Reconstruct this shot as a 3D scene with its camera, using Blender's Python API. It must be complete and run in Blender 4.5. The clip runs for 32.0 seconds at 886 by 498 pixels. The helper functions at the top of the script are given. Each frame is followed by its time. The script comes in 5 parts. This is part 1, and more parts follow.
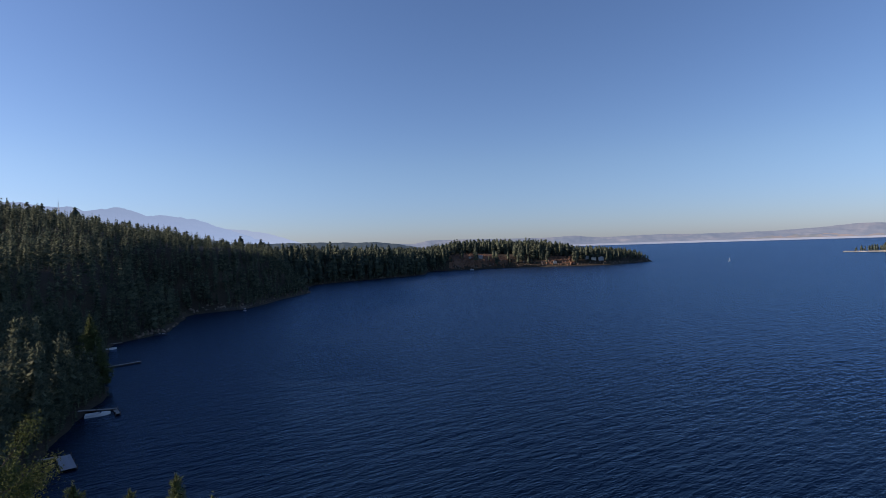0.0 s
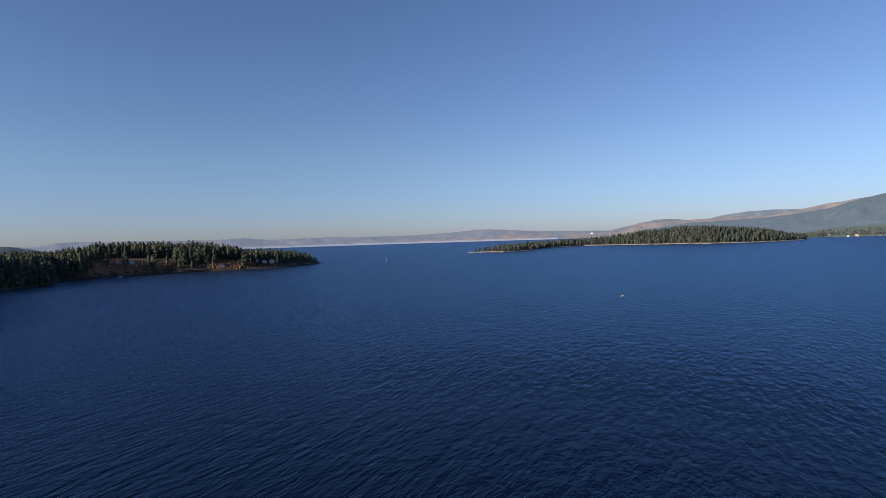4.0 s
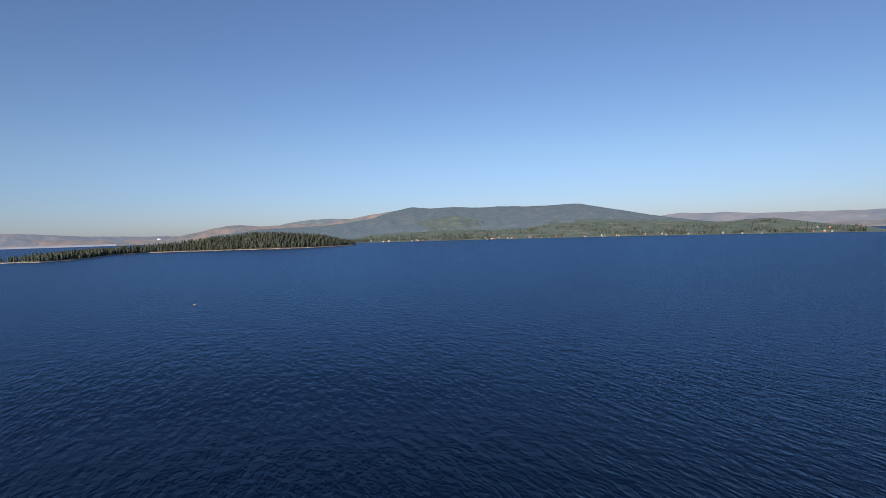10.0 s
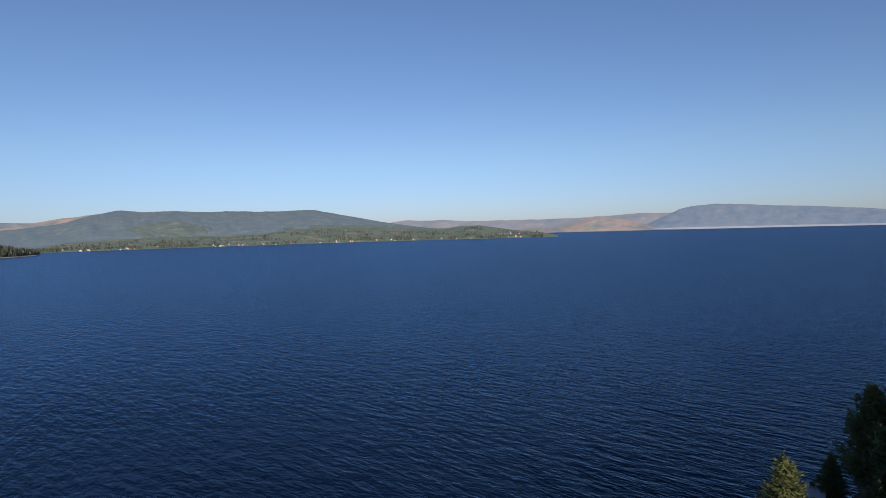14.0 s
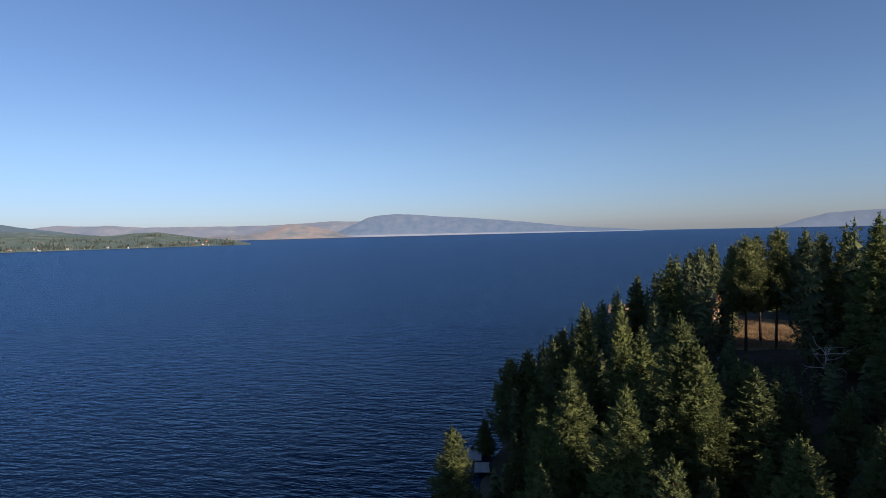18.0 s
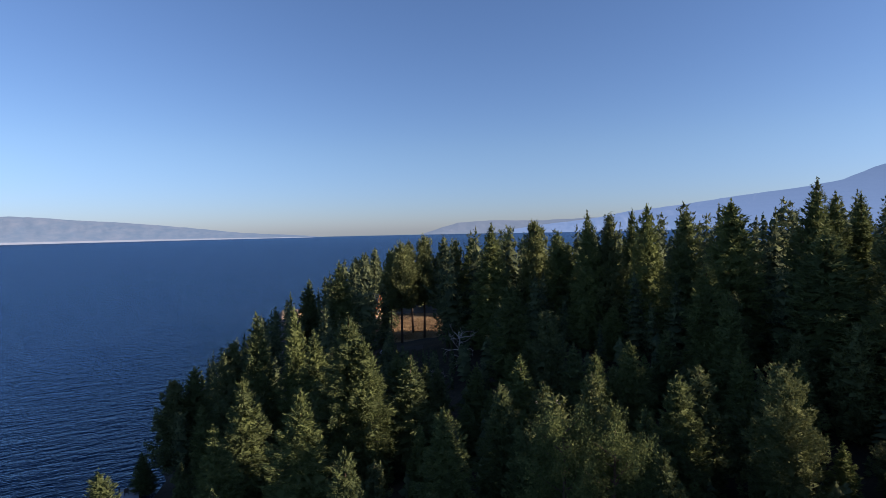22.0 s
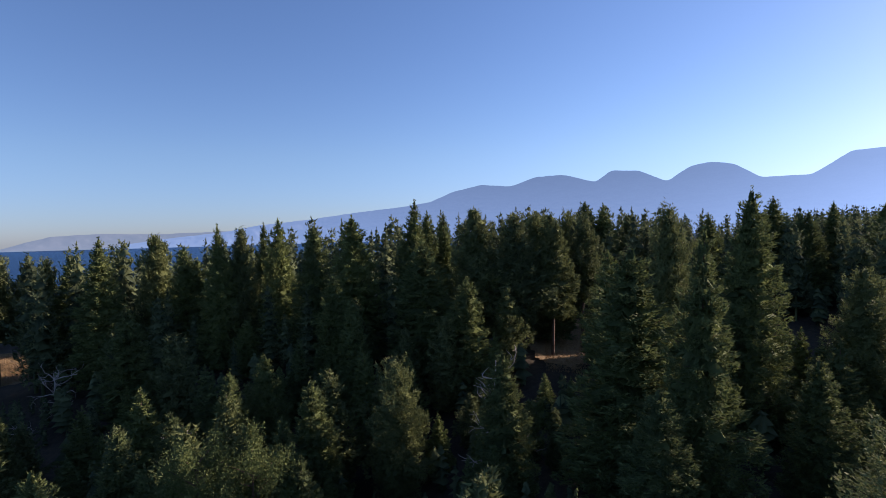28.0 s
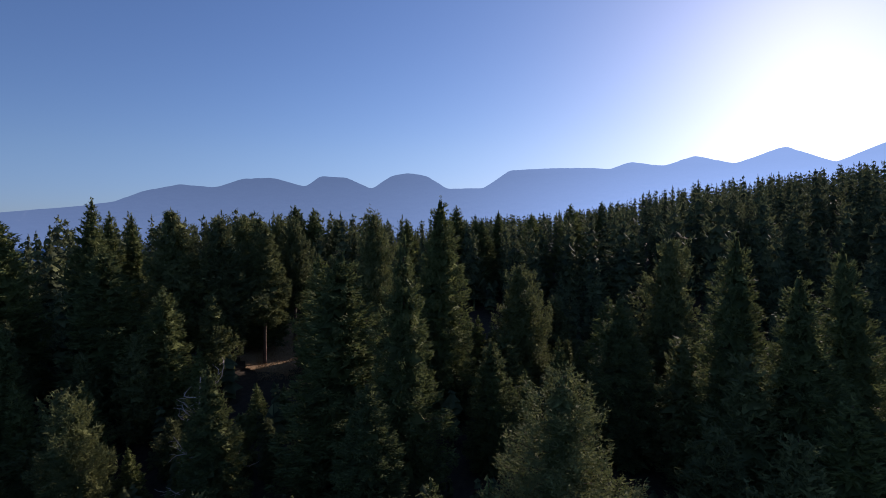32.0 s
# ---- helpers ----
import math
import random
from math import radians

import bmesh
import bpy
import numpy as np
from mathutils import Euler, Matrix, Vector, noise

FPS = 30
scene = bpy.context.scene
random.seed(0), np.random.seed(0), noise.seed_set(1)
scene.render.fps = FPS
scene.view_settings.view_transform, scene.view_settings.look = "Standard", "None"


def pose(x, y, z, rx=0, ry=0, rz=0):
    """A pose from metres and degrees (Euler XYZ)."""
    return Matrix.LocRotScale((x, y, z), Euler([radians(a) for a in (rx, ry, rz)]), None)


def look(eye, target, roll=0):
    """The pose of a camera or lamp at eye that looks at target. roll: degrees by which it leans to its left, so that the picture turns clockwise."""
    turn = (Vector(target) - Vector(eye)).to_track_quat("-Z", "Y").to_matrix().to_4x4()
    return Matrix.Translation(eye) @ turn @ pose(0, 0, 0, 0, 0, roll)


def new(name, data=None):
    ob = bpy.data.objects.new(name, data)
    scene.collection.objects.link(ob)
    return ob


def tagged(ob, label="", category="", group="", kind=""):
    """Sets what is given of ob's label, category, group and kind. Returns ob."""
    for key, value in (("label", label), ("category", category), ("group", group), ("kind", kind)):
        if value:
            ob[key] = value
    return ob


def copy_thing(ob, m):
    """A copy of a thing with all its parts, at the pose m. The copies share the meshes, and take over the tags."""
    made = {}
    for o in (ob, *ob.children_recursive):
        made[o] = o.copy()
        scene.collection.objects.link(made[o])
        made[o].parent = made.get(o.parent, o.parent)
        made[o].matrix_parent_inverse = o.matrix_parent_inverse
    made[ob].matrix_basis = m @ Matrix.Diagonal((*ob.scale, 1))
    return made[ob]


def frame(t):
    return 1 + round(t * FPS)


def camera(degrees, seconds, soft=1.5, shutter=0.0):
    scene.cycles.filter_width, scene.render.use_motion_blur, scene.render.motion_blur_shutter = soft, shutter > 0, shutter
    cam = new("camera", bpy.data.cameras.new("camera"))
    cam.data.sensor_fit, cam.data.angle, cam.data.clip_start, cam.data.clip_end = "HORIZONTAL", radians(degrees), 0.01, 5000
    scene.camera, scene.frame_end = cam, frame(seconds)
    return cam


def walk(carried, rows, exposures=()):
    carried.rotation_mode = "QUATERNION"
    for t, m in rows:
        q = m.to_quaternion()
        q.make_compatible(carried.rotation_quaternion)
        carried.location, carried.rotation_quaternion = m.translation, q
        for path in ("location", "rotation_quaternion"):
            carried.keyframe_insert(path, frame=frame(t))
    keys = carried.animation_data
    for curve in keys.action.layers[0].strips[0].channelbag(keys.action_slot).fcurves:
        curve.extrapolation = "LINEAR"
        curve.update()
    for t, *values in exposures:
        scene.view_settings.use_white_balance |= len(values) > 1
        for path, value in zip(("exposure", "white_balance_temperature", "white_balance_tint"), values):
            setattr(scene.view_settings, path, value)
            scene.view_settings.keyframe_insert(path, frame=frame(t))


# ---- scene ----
# The camera hangs in the air over the shore and turns to its right.
# Bearings are in degrees clockwise from +y; distances in metres from the camera's foot.
EYE = Vector((0.0, 0.0, 42.0))
cam = camera(78.88, 32.0, soft=0.55)
TURNS = [  # seconds, bearing, pitch, roll
    (0, 0.01, -0.38, -1.91), (0.5, 4.76, -0.51, -2.01), (1, 9.72, -0.63, -2.06), (1.5, 14.10, -0.75, -2.04),
    (2, 18.09, -0.86, -1.97), (2.5, 22.59, -0.97, -1.89), (3, 26.83, -1.06, -1.83), (3.5, 30.45, -1.14, -1.79),
    (4, 34.01, -1.22, -1.78), (4.5, 37.34, -1.28, -1.78), (6.5, 51.07, -1.52, -1.78), (7, 54.60, -1.59, -1.73),
    (7.5, 58.39, -1.66, -1.69), (8, 62.41, -1.73, -1.65), (8.5, 66.55, -1.78, -1.61), (9, 70.01, -1.82, -1.57),
    (9.5, 73.67, -1.86, -1.55), (10, 77.28, -1.89, -1.53), (10.5, 80.20, -1.91, -1.51), (11, 83.09, -1.93, -1.51),
    (11.5, 86.37, -1.92, -1.53), (12, 89.92, -1.93, -1.52), (12.5, 93.46, -1.94, -1.51), (13, 97.06, -1.94, -1.53),
    (13.5, 101.11, -1.96, -1.56), (14, 104.91, -1.98, -1.57), (14.5, 108.96, -2.00, -1.53), (15, 113.51, -2.01, -1.47),
    (15.5, 117.77, -2.03, -1.44), (17.5, 132.78, -1.99, -1.36), (18, 136.67, -2.01, -1.39), (18.5, 140.99, -2.04, -1.40),
    (19, 145.71, -2.05, -1.41), (19.5, 150.27, -2.07, -1.39), (20, 154.46, -2.09, -1.34), (20.5, 158.22, -2.10, -1.32),
    (21, 161.78, -2.09, -1.29), (21.5, 166.36, -2.08, -1.23), (22, 170.56, -2.07, -1.18), (22.5, 173.88, -2.03, -1.20),
    (23, 177.58, -1.99, -1.21), (23.5, 181.76, -1.94, -1.19), (24, 185.86, -1.86, -1.18), (24.5, 188.98, -1.77, -1.21),
    (26.5, 196.77, -1.34, -1.70), (27, 199.37, -1.35, -1.62), (27.5, 203.30, -1.40, -1.53), (28, 208.29, -1.48, -1.45),
    (28.5, 211.74, -1.55, -1.45), (29, 214.66, -1.59, -1.51), (29.5, 217.83, -1.61, -1.54), (30, 221.83, -1.65, -1.52),
    (30.5, 226.34, -1.70, -1.52), (31, 230.71, -1.75, -1.55), (31.5, 234.56, -1.78, -1.54), (32, 238.32, -1.81, -1.49),
]


def ray(bearing, rise):
    b, e = radians(bearing), radians(rise)
    return Vector((math.sin(b) * math.cos(e), math.cos(b) * math.cos(e), math.sin(e)))


walk(cam, [(t, look(EYE, EYE + ray(b, p), r)) for t, b, p, r in TURNS],
     exposures=[(0, 0.64, 6150, 25), (4, 0.46, 6150, 24), (9, 0.38, 6300, 22), (15, 0.36, 6300, 22), (19, 0.54, 6150, 23), (22, 0.74, 6050, 24),
                (24, 0.92, 6000, 26), (28, 0.86, 6000, 27), (30, 0.64, 5950, 27), (31, 0.46, 5850, 28), (32, 0.22, 5850, 29)])

# ---- sky and sun ----
SUN_BEARING, SUN_RISE = 273.5, 16.5
world = bpy.data.worlds.new("sky")
scene.world = world
world.use_nodes = True
wn = world.node_tree
sky = wn.nodes.new("ShaderNodeTexSky")
sky.sky_type = "NISHITA"
sky.sun_disc = False
sky.sun_elevation = radians(SUN_RISE)
sky.sun_rotation = radians(SUN_BEARING)
sky.altitude = 1200
sky.air_density = 1.15
sky.dust_density = 0.95
sky.ozone_density = 4.0
back = wn.nodes["Background"]
# a haze tint painted on the low sky takes the yellow out of the horizon
low = wn.nodes.new("ShaderNodeSeparateXYZ")
wn.links.new(wn.nodes.new("ShaderNodeTexCoord").outputs["Generated"], low.inputs[0])
haze = wn.nodes.new("ShaderNodeMapRange")
haze.interpolation_type = "SMOOTHSTEP"
for k, value in zip((1, 2, 3, 4), (0.0, 0.16, 1.0, 0.0)):
    haze.inputs[k].default_value = value
wn.links.new(low.outputs[2], haze.inputs[0])
tint = wn.nodes.new("ShaderNodeMix")
tint.data_type, tint.blend_type = "RGBA", "MULTIPLY"
tint.inputs["B"].default_value = (0.77, 0.86, 1.09, 1)
wn.links.new(haze.outputs[0], tint.inputs["Factor"])
wn.links.new(sky.outputs[0], tint.inputs["A"])
wn.links.new(tint.outputs["Result"], back.inputs[0])
back.inputs[1].default_value = 0.083
sun = new("sun", bpy.data.lights.new("sun", "SUN"))
sun.data.energy = 5.0
sun.data.angle = radians(0.5)
sun.data.color = (1.0, 0.86, 0.66)
sun.matrix_world = look(ray(SUN_BEARING, SUN_RISE) * 100, (0, 0, 0))


# ---- materials ----
def material(name, rough=0.8, spec=0.3):
    m = bpy.data.materials.new(name)
    m.use_nodes = True
    b = m.node_tree.nodes["Principled BSDF"]
    b.inputs["Roughness"].default_value = rough
    b.inputs["Specular IOR Level"].default_value = spec
    return m, m.node_tree, b


def node(tree, kind, **values):
    n = tree.nodes.new(kind)
    for key, value in values.items():
        n.inputs[key.replace("_", " ")].default_value = value
    return n


def ramp(tree, source, stops):
    r = tree.nodes.new("ShaderNodeValToRGB")
    while len(r.color_ramp.elements) < len(stops):
        r.color_ramp.elements.new(0.5)
    for e, (at, col) in zip(r.color_ramp.elements, stops):
        e.position, e.color = at, (*col, 1)
    tree.links.new(source, r.inputs[0])
    return r


def coords(tree, scale=(1, 1, 1), turn=0.0):
    c = tree.nodes.new("ShaderNodeTexCoord")
    m = tree.nodes.new("ShaderNodeMapping")
    m.vector_type = "TEXTURE"
    m.inputs["Scale"].default_value = [1 / k for k in scale]
    m.inputs["Rotation"].default_value = (0, 0, radians(turn))
    tree.links.new(c.outputs["Object"], m.inputs[0])
    return m


def mottled(name, stops, scale, fine, rough=0.85, relief=0.4, depth=0.05, spec=0.25):
    """Two scales of variation and a fine relief."""
    m, t, b = material(name, rough, spec)
    c = coords(t)
    n1 = node(t, "ShaderNodeTexNoise", Scale=scale, Detail=6.0, Roughness=0.6)
    n2 = node(t, "ShaderNodeTexNoise", Scale=fine, Detail=4.0, Roughness=0.7)
    for n in (n1, n2):
        t.links.new(c.outputs[0], n.inputs["Vector"])
    mix = t.nodes.new("ShaderNodeMath")
    mix.operation = "MULTIPLY_ADD"
    mix.inputs[1].default_value = 0.45
    t.links.new(n2.outputs[0], mix.inputs[0])
    half = t.nodes.new("ShaderNodeMath")
    half.operation = "MULTIPLY"
    half.inputs[1].default_value = 0.55
    t.links.new(n1.outputs[0], half.inputs[0])
    t.links.new(half.outputs[0], mix.inputs[2])
    r = ramp(t, mix.outputs[0], stops)
    t.links.new(r.outputs[0], b.inputs["Base Color"])
    bump = node(t, "ShaderNodeBump", Strength=relief, Distance=depth)
    t.links.new(n2.outputs[0], bump.inputs["Height"])
    t.links.new(bump.outputs[0], b.inputs["Normal"])
    return m


def foliage(name, dark, light, glow_through=0.25, island=False):
    """Needles and leaves: each tree (or each clump) a little different, light passing through."""
    m, t, b = material(name, 0.8, 0.08)
    piece = t.nodes.new("ShaderNodeNewGeometry").outputs["Random Per Island"]
    whole = piece if island else t.nodes.new("ShaderNodeObjectInfo").outputs["Random"]
    c = coords(t)
    n = node(t, "ShaderNodeTexNoise", Scale=0.09 if island else 0.9, Detail=5.0)
    t.links.new(c.outputs[0], n.inputs["Vector"])
    total = None
    for source, amount in ((whole, 0.34), (piece, 0.33), (n.outputs[0], 0.33)):
        add = t.nodes.new("ShaderNodeMath")
        add.operation = "MULTIPLY_ADD"
        add.inputs[1].default_value = amount
        add.inputs[2].default_value = 0.0
        t.links.new(source, add.inputs[0])
        if total is not None:
            t.links.new(total, add.inputs[2])
        total = add.outputs[0]
    r = ramp(t, add.outputs[0], [(0.2, dark), (0.8, light)])
    t.links.new(r.outputs[0], b.inputs["Base Color"])
    tr = t.nodes.new("ShaderNodeBsdfTranslucent")
    t.links.new(r.outputs[0], tr.inputs["Color"])
    mx = t.nodes.new("ShaderNodeMixShader")
    mx.inputs[0].default_value = glow_through
    out = t.nodes["Material Output"]
    t.links.new(b.outputs[0], mx.inputs[1])
    t.links.new(tr.outputs[0], mx.inputs[2])
    t.links.new(mx.outputs[0], out.inputs["Surface"])
    return m


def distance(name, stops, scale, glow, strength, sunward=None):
    """Far country through miles of air: its own colours, haze painted on as faint emission."""
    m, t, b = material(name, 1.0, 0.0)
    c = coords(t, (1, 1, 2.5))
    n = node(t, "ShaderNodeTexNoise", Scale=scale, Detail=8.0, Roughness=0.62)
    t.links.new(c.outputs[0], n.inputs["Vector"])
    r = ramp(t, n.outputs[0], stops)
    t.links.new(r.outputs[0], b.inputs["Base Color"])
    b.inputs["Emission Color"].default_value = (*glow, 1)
    # the painted haze glows more low down, where the air is thicker
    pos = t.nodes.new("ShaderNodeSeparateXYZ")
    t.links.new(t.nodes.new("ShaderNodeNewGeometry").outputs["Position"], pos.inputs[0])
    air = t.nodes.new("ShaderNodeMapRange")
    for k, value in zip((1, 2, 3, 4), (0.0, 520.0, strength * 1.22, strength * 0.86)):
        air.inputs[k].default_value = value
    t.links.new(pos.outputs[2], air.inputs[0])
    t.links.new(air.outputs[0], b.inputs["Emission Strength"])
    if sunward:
        # and it brightens towards the sun's bearing, as haze before the sun does
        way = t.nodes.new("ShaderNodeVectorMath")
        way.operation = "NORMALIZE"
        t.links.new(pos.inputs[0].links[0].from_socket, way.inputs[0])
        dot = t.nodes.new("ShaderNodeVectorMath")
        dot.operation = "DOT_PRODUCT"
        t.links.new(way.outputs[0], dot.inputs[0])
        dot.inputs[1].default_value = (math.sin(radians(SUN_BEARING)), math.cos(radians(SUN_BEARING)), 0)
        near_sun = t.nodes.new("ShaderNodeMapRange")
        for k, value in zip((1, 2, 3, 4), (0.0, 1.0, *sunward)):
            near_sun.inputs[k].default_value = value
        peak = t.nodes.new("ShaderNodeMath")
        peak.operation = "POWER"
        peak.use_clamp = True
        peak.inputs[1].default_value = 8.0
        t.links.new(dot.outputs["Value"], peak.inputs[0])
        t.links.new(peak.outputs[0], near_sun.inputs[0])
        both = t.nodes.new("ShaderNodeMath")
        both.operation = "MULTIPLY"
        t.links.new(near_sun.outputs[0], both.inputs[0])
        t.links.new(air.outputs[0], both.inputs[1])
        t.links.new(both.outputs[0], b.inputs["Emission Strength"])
    return m


def water_material():
    """Deep water under a breeze: dark blue from below, gloss on the long crests and the ripples."""
    m, t, b = material("lake_water", 0.6, 0.0)
    b.inputs["Base Color"].default_value = (0.0022, 0.008, 0.022, 1)
    heights = []
    for across, along, detail, amount in ((0.25, 0.075, 3.0, 0.56), (0.66, 0.22, 3.0, 0.62), (1.9, 0.8, 2.0, 0.22)):
        c = coords(t, (across, along, 1), -58)
        n = node(t, "ShaderNodeTexNoise", Scale=1.0, Detail=detail, Roughness=0.5)
        t.links.new(c.outputs[0], n.inputs["Vector"])
        f = t.nodes.new("ShaderNodeMath")
        f.operation = "MULTIPLY"
        f.inputs[1].default_value = amount
        t.links.new(n.outputs[0], f.inputs[0])
        heights.append(f.outputs[0])
    s = heights[0]
    for h in heights[1:]:
        a = t.nodes.new("ShaderNodeMath")
        t.links.new(s, a.inputs[0])
        t.links.new(h, a.inputs[1])
        s = a.outputs[0]
    bump = node(t, "ShaderNodeBump", Strength=1.0, Distance=1.05)
    t.links.new(s, bump.inputs["Height"])
    t.links.new(bump.outputs[0], b.inputs["Normal"])
    gloss = node(t, "ShaderNodeBsdfGlossy", Roughness=0.24)
    gloss.inputs["Color"].default_value = (0.47, 0.71, 1.0, 1)
    t.links.new(bump.outputs[0], gloss.inputs["Normal"])
    fresnel = node(t, "ShaderNodeFresnel", IOR=1.33)
    t.links.new(bump.outputs[0], fresnel.inputs["Normal"])
    broken = t.nodes.new("ShaderNodeMath")  # wavelets hide much of the mirror
    broken.operation = "MULTIPLY"
    broken.inputs[1].default_value = 0.58
    t.links.new(fresnel.outputs[0], broken.inputs[0])
    mx = t.nodes.new("ShaderNodeMixShader")
    t.links.new(broken.outputs[0], mx.inputs[0])
    t.links.new(b.outputs[0], mx.inputs[1])
    t.links.new(gloss.outputs[0], mx.inputs[2])
    t.links.new(mx.outputs[0], t.nodes["Material Output"].inputs["Surface"])
    return m


WATER = water_material()
GROUND = mottled("forest_floor", [(0.3, (0.018, 0.014, 0.010)), (0.5, (0.050, 0.038, 0.024)), (0.7, (0.11, 0.08, 0.045))], 0.04, 1.2, relief=0.6, depth=0.2)
ROCK = mottled("rock", [(0.3, (0.10, 0.085, 0.07)), (0.55, (0.26, 0.19, 0.14)), (0.75, (0.36, 0.29, 0.22))], 0.15, 1.5, relief=0.9, depth=0.4)
BARK = mottled("bark", [(0.3, (0.05, 0.035, 0.025)), (0.7, (0.17, 0.11, 0.075))], 1.0, 9.0, relief=0.8)
DEAD_WOOD = mottled("dead_wood", [(0.3, (0.28, 0.22, 0.18)), (0.7, (0.50, 0.43, 0.37))], 1.0, 8.0, relief=0.6)
FIR = foliage("fir_needles", (0.082, 0.102, 0.044), (0.164, 0.190, 0.060), 0.24)
PINE = foliage("pine_needles", (0.086, 0.102, 0.047), (0.174, 0.191, 0.068), 0.24)
LEAF_DARK = foliage("dark_leaves", (0.054, 0.072, 0.026), (0.150, 0.165, 0.052), 0.22)
LEAF = foliage("leaves", (0.070, 0.095, 0.032), (0.18, 0.20, 0.065), 0.30)
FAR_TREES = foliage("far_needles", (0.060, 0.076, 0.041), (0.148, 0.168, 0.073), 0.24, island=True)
# bay, headland and spit needles: distance haze put into the colour, greyer and bluer
BAY_TREES = foliage("hazed_bay_needles", (0.056, 0.072, 0.050), (0.175, 0.190, 0.115), 0.34, island=True)
HEAD_TREES = foliage("hazed_headland_needles", (0.042, 0.056, 0.042), (0.118, 0.132, 0.080), 0.26, island=True)
SPIT_TREES = foliage("hazed_spit_needles", (0.054, 0.074, 0.060), (0.125, 0.145, 0.105), 0.30, island=True)


# ---- mesh helpers ----
def at(bearing, d, z=0.0):
    b = radians(bearing)
    return (d * math.sin(b), d * math.cos(b), z)


def raw_mesh(name, verts, faces, *mats):
    """A mesh from numpy arrays: verts n x 3, faces n x 3 or n x 4."""
    me = bpy.data.meshes.new(name)
    verts, faces = np.asarray(verts, float), np.asarray(faces, int)
    k = faces.shape[1]
    me.vertices.add(len(verts))
    me.vertices.foreach_set("co", verts.ravel())
    me.loops.add(faces.size)
    me.loops.foreach_set("vertex_index", faces.ravel())
    me.polygons.add(len(faces))
    me.polygons.foreach_set("loop_start", np.arange(0, faces.size, k))
    for m in mats:
        me.materials.append(m)
    me.update(calc_edges=True)
    return me


def merge(parts):
    """Several (verts, faces) as one."""
    vs, fs, n = [], [], 0
    for v, f in parts:
        vs.append(v)
        fs.append(np.asarray(f) + n)
        n += len(v)
    return np.concatenate(vs), np.concatenate(fs)


def smooth(me):
    me.polygons.foreach_set("use_smooth", [True] * len(me.polygons))
    return me


def part(name, bm, mat, parent, label=""):
    me = bpy.data.meshes.new(name)
    bm.to_mesh(me)
    bm.free()
    me.materials.append(mat)
    ob = new(name, me)
    ob.parent = parent
    return tagged(ob, label)


def value_noise(x, y, scale, seed=0):
    """Smooth noise in -1..1 on arrays."""
    x, y = np.asarray(x) / scale, np.asarray(y) / scale
    rs = np.random.RandomState(seed)
    table = rs.rand(256) * 2 - 1
    perm = rs.permutation(256)
    xi, yi = np.floor(x).astype(int), np.floor(y).astype(int)
    u, v = x - xi, y - yi
    u, v = u * u * (3 - 2 * u), v * v * (3 - 2 * v)

    def h(i, j):
        return table[perm[(perm[i & 255] + j) & 255]]
    return ((h(xi, yi) * (1 - u) + h(xi + 1, yi) * u) * (1 - v) + (h(xi, yi + 1) * (1 - u) + h(xi + 1, yi + 1) * u) * v)


def shore_distance(x, y, outline):
    """Signed distance to a closed outline, positive inside."""
    x, y = np.asarray(x, float), np.asarray(y, float)
    best, inside = np.full(x.shape, 1e9), np.zeros(x.shape, bool)
    for (ax, ay), (bx, by) in zip(outline, outline[1:] + outline[:1]):
        dx, dy = bx - ax, by - ay
        k = np.clip(((x - ax) * dx + (y - ay) * dy) / (dx * dx + dy * dy), 0, 1)
        best = np.minimum(best, np.hypot(x - ax - k * dx, y - ay - k * dy))
        cross = (ay > y) != (by > y)
        inside ^= cross & (x < (bx - ax) * (y - ay) / (by - ay + 1e-12) + ax)
    return np.where(inside, best, -best)

# ---- water ----
def lake():
    """One disc of water to the horizon, its cells growing with the distance."""
    rings = [4.0 * 1.09 ** i for i in range(83)]
    rings = [r for r in rings if r < 4800] + [4911.0]
    n = 180
    v = [(0, 0, 0)] + [at(i * 360 / n, r) for r in rings for i in range(n)]
    f = []
    for j in range(len(rings) - 1):
        for i in range(n):
            a, b = 1 + j * n + i, 1 + j * n + (i + 1) % n
            f.append((a, b, b + n, a + n))
    ob = new("lake", raw_mesh("lake", v, f, WATER))
    return tagged(ob, "deep blue lake water with long low wind waves", "water", kind="structure")


lake()

# ---- land ----
# outline of the shore on which the camera's forest stands: bearing, distance
SHORE = [at(b, d)[:2] for b, d in (
    (-37.6, 128), (-36.6, 146), (-34.9, 163), (-33.2, 180), (-32.0, 192), (-32.4, 241), (-31.8, 302), (-27.4, 325), (-25.5, 410), (-20.4, 421), (-16.8, 486),
    (-13.9, 546), (-14.6, 600), (-13.6, 657), (-11, 688), (-6.3, 734), (-2.0, 790), (-1.6, 883), (0.4, 890), (3.1, 905), (7, 940),
    (13.6, 938), (17.4, 956), (21.3, 1062), (19, 1180), (8, 1280), (-3, 1400), (-14, 1900), (-40, 2300), (-80, 2200), (-120, 2000),
    (-148, 1600), (-160, 900), (195, 560), (186, 430), (175, 350), (165, 318), (158, 292), (154.2, 264), (150, 215), (146, 165),
    (143, 125), (141.2, 98), (138.5, 86), (135, 74), (131, 45), (120, 28), (90, 22), (20, 28), (-8, 46), (-16, 60), (-28, 72), (-37, 88))]
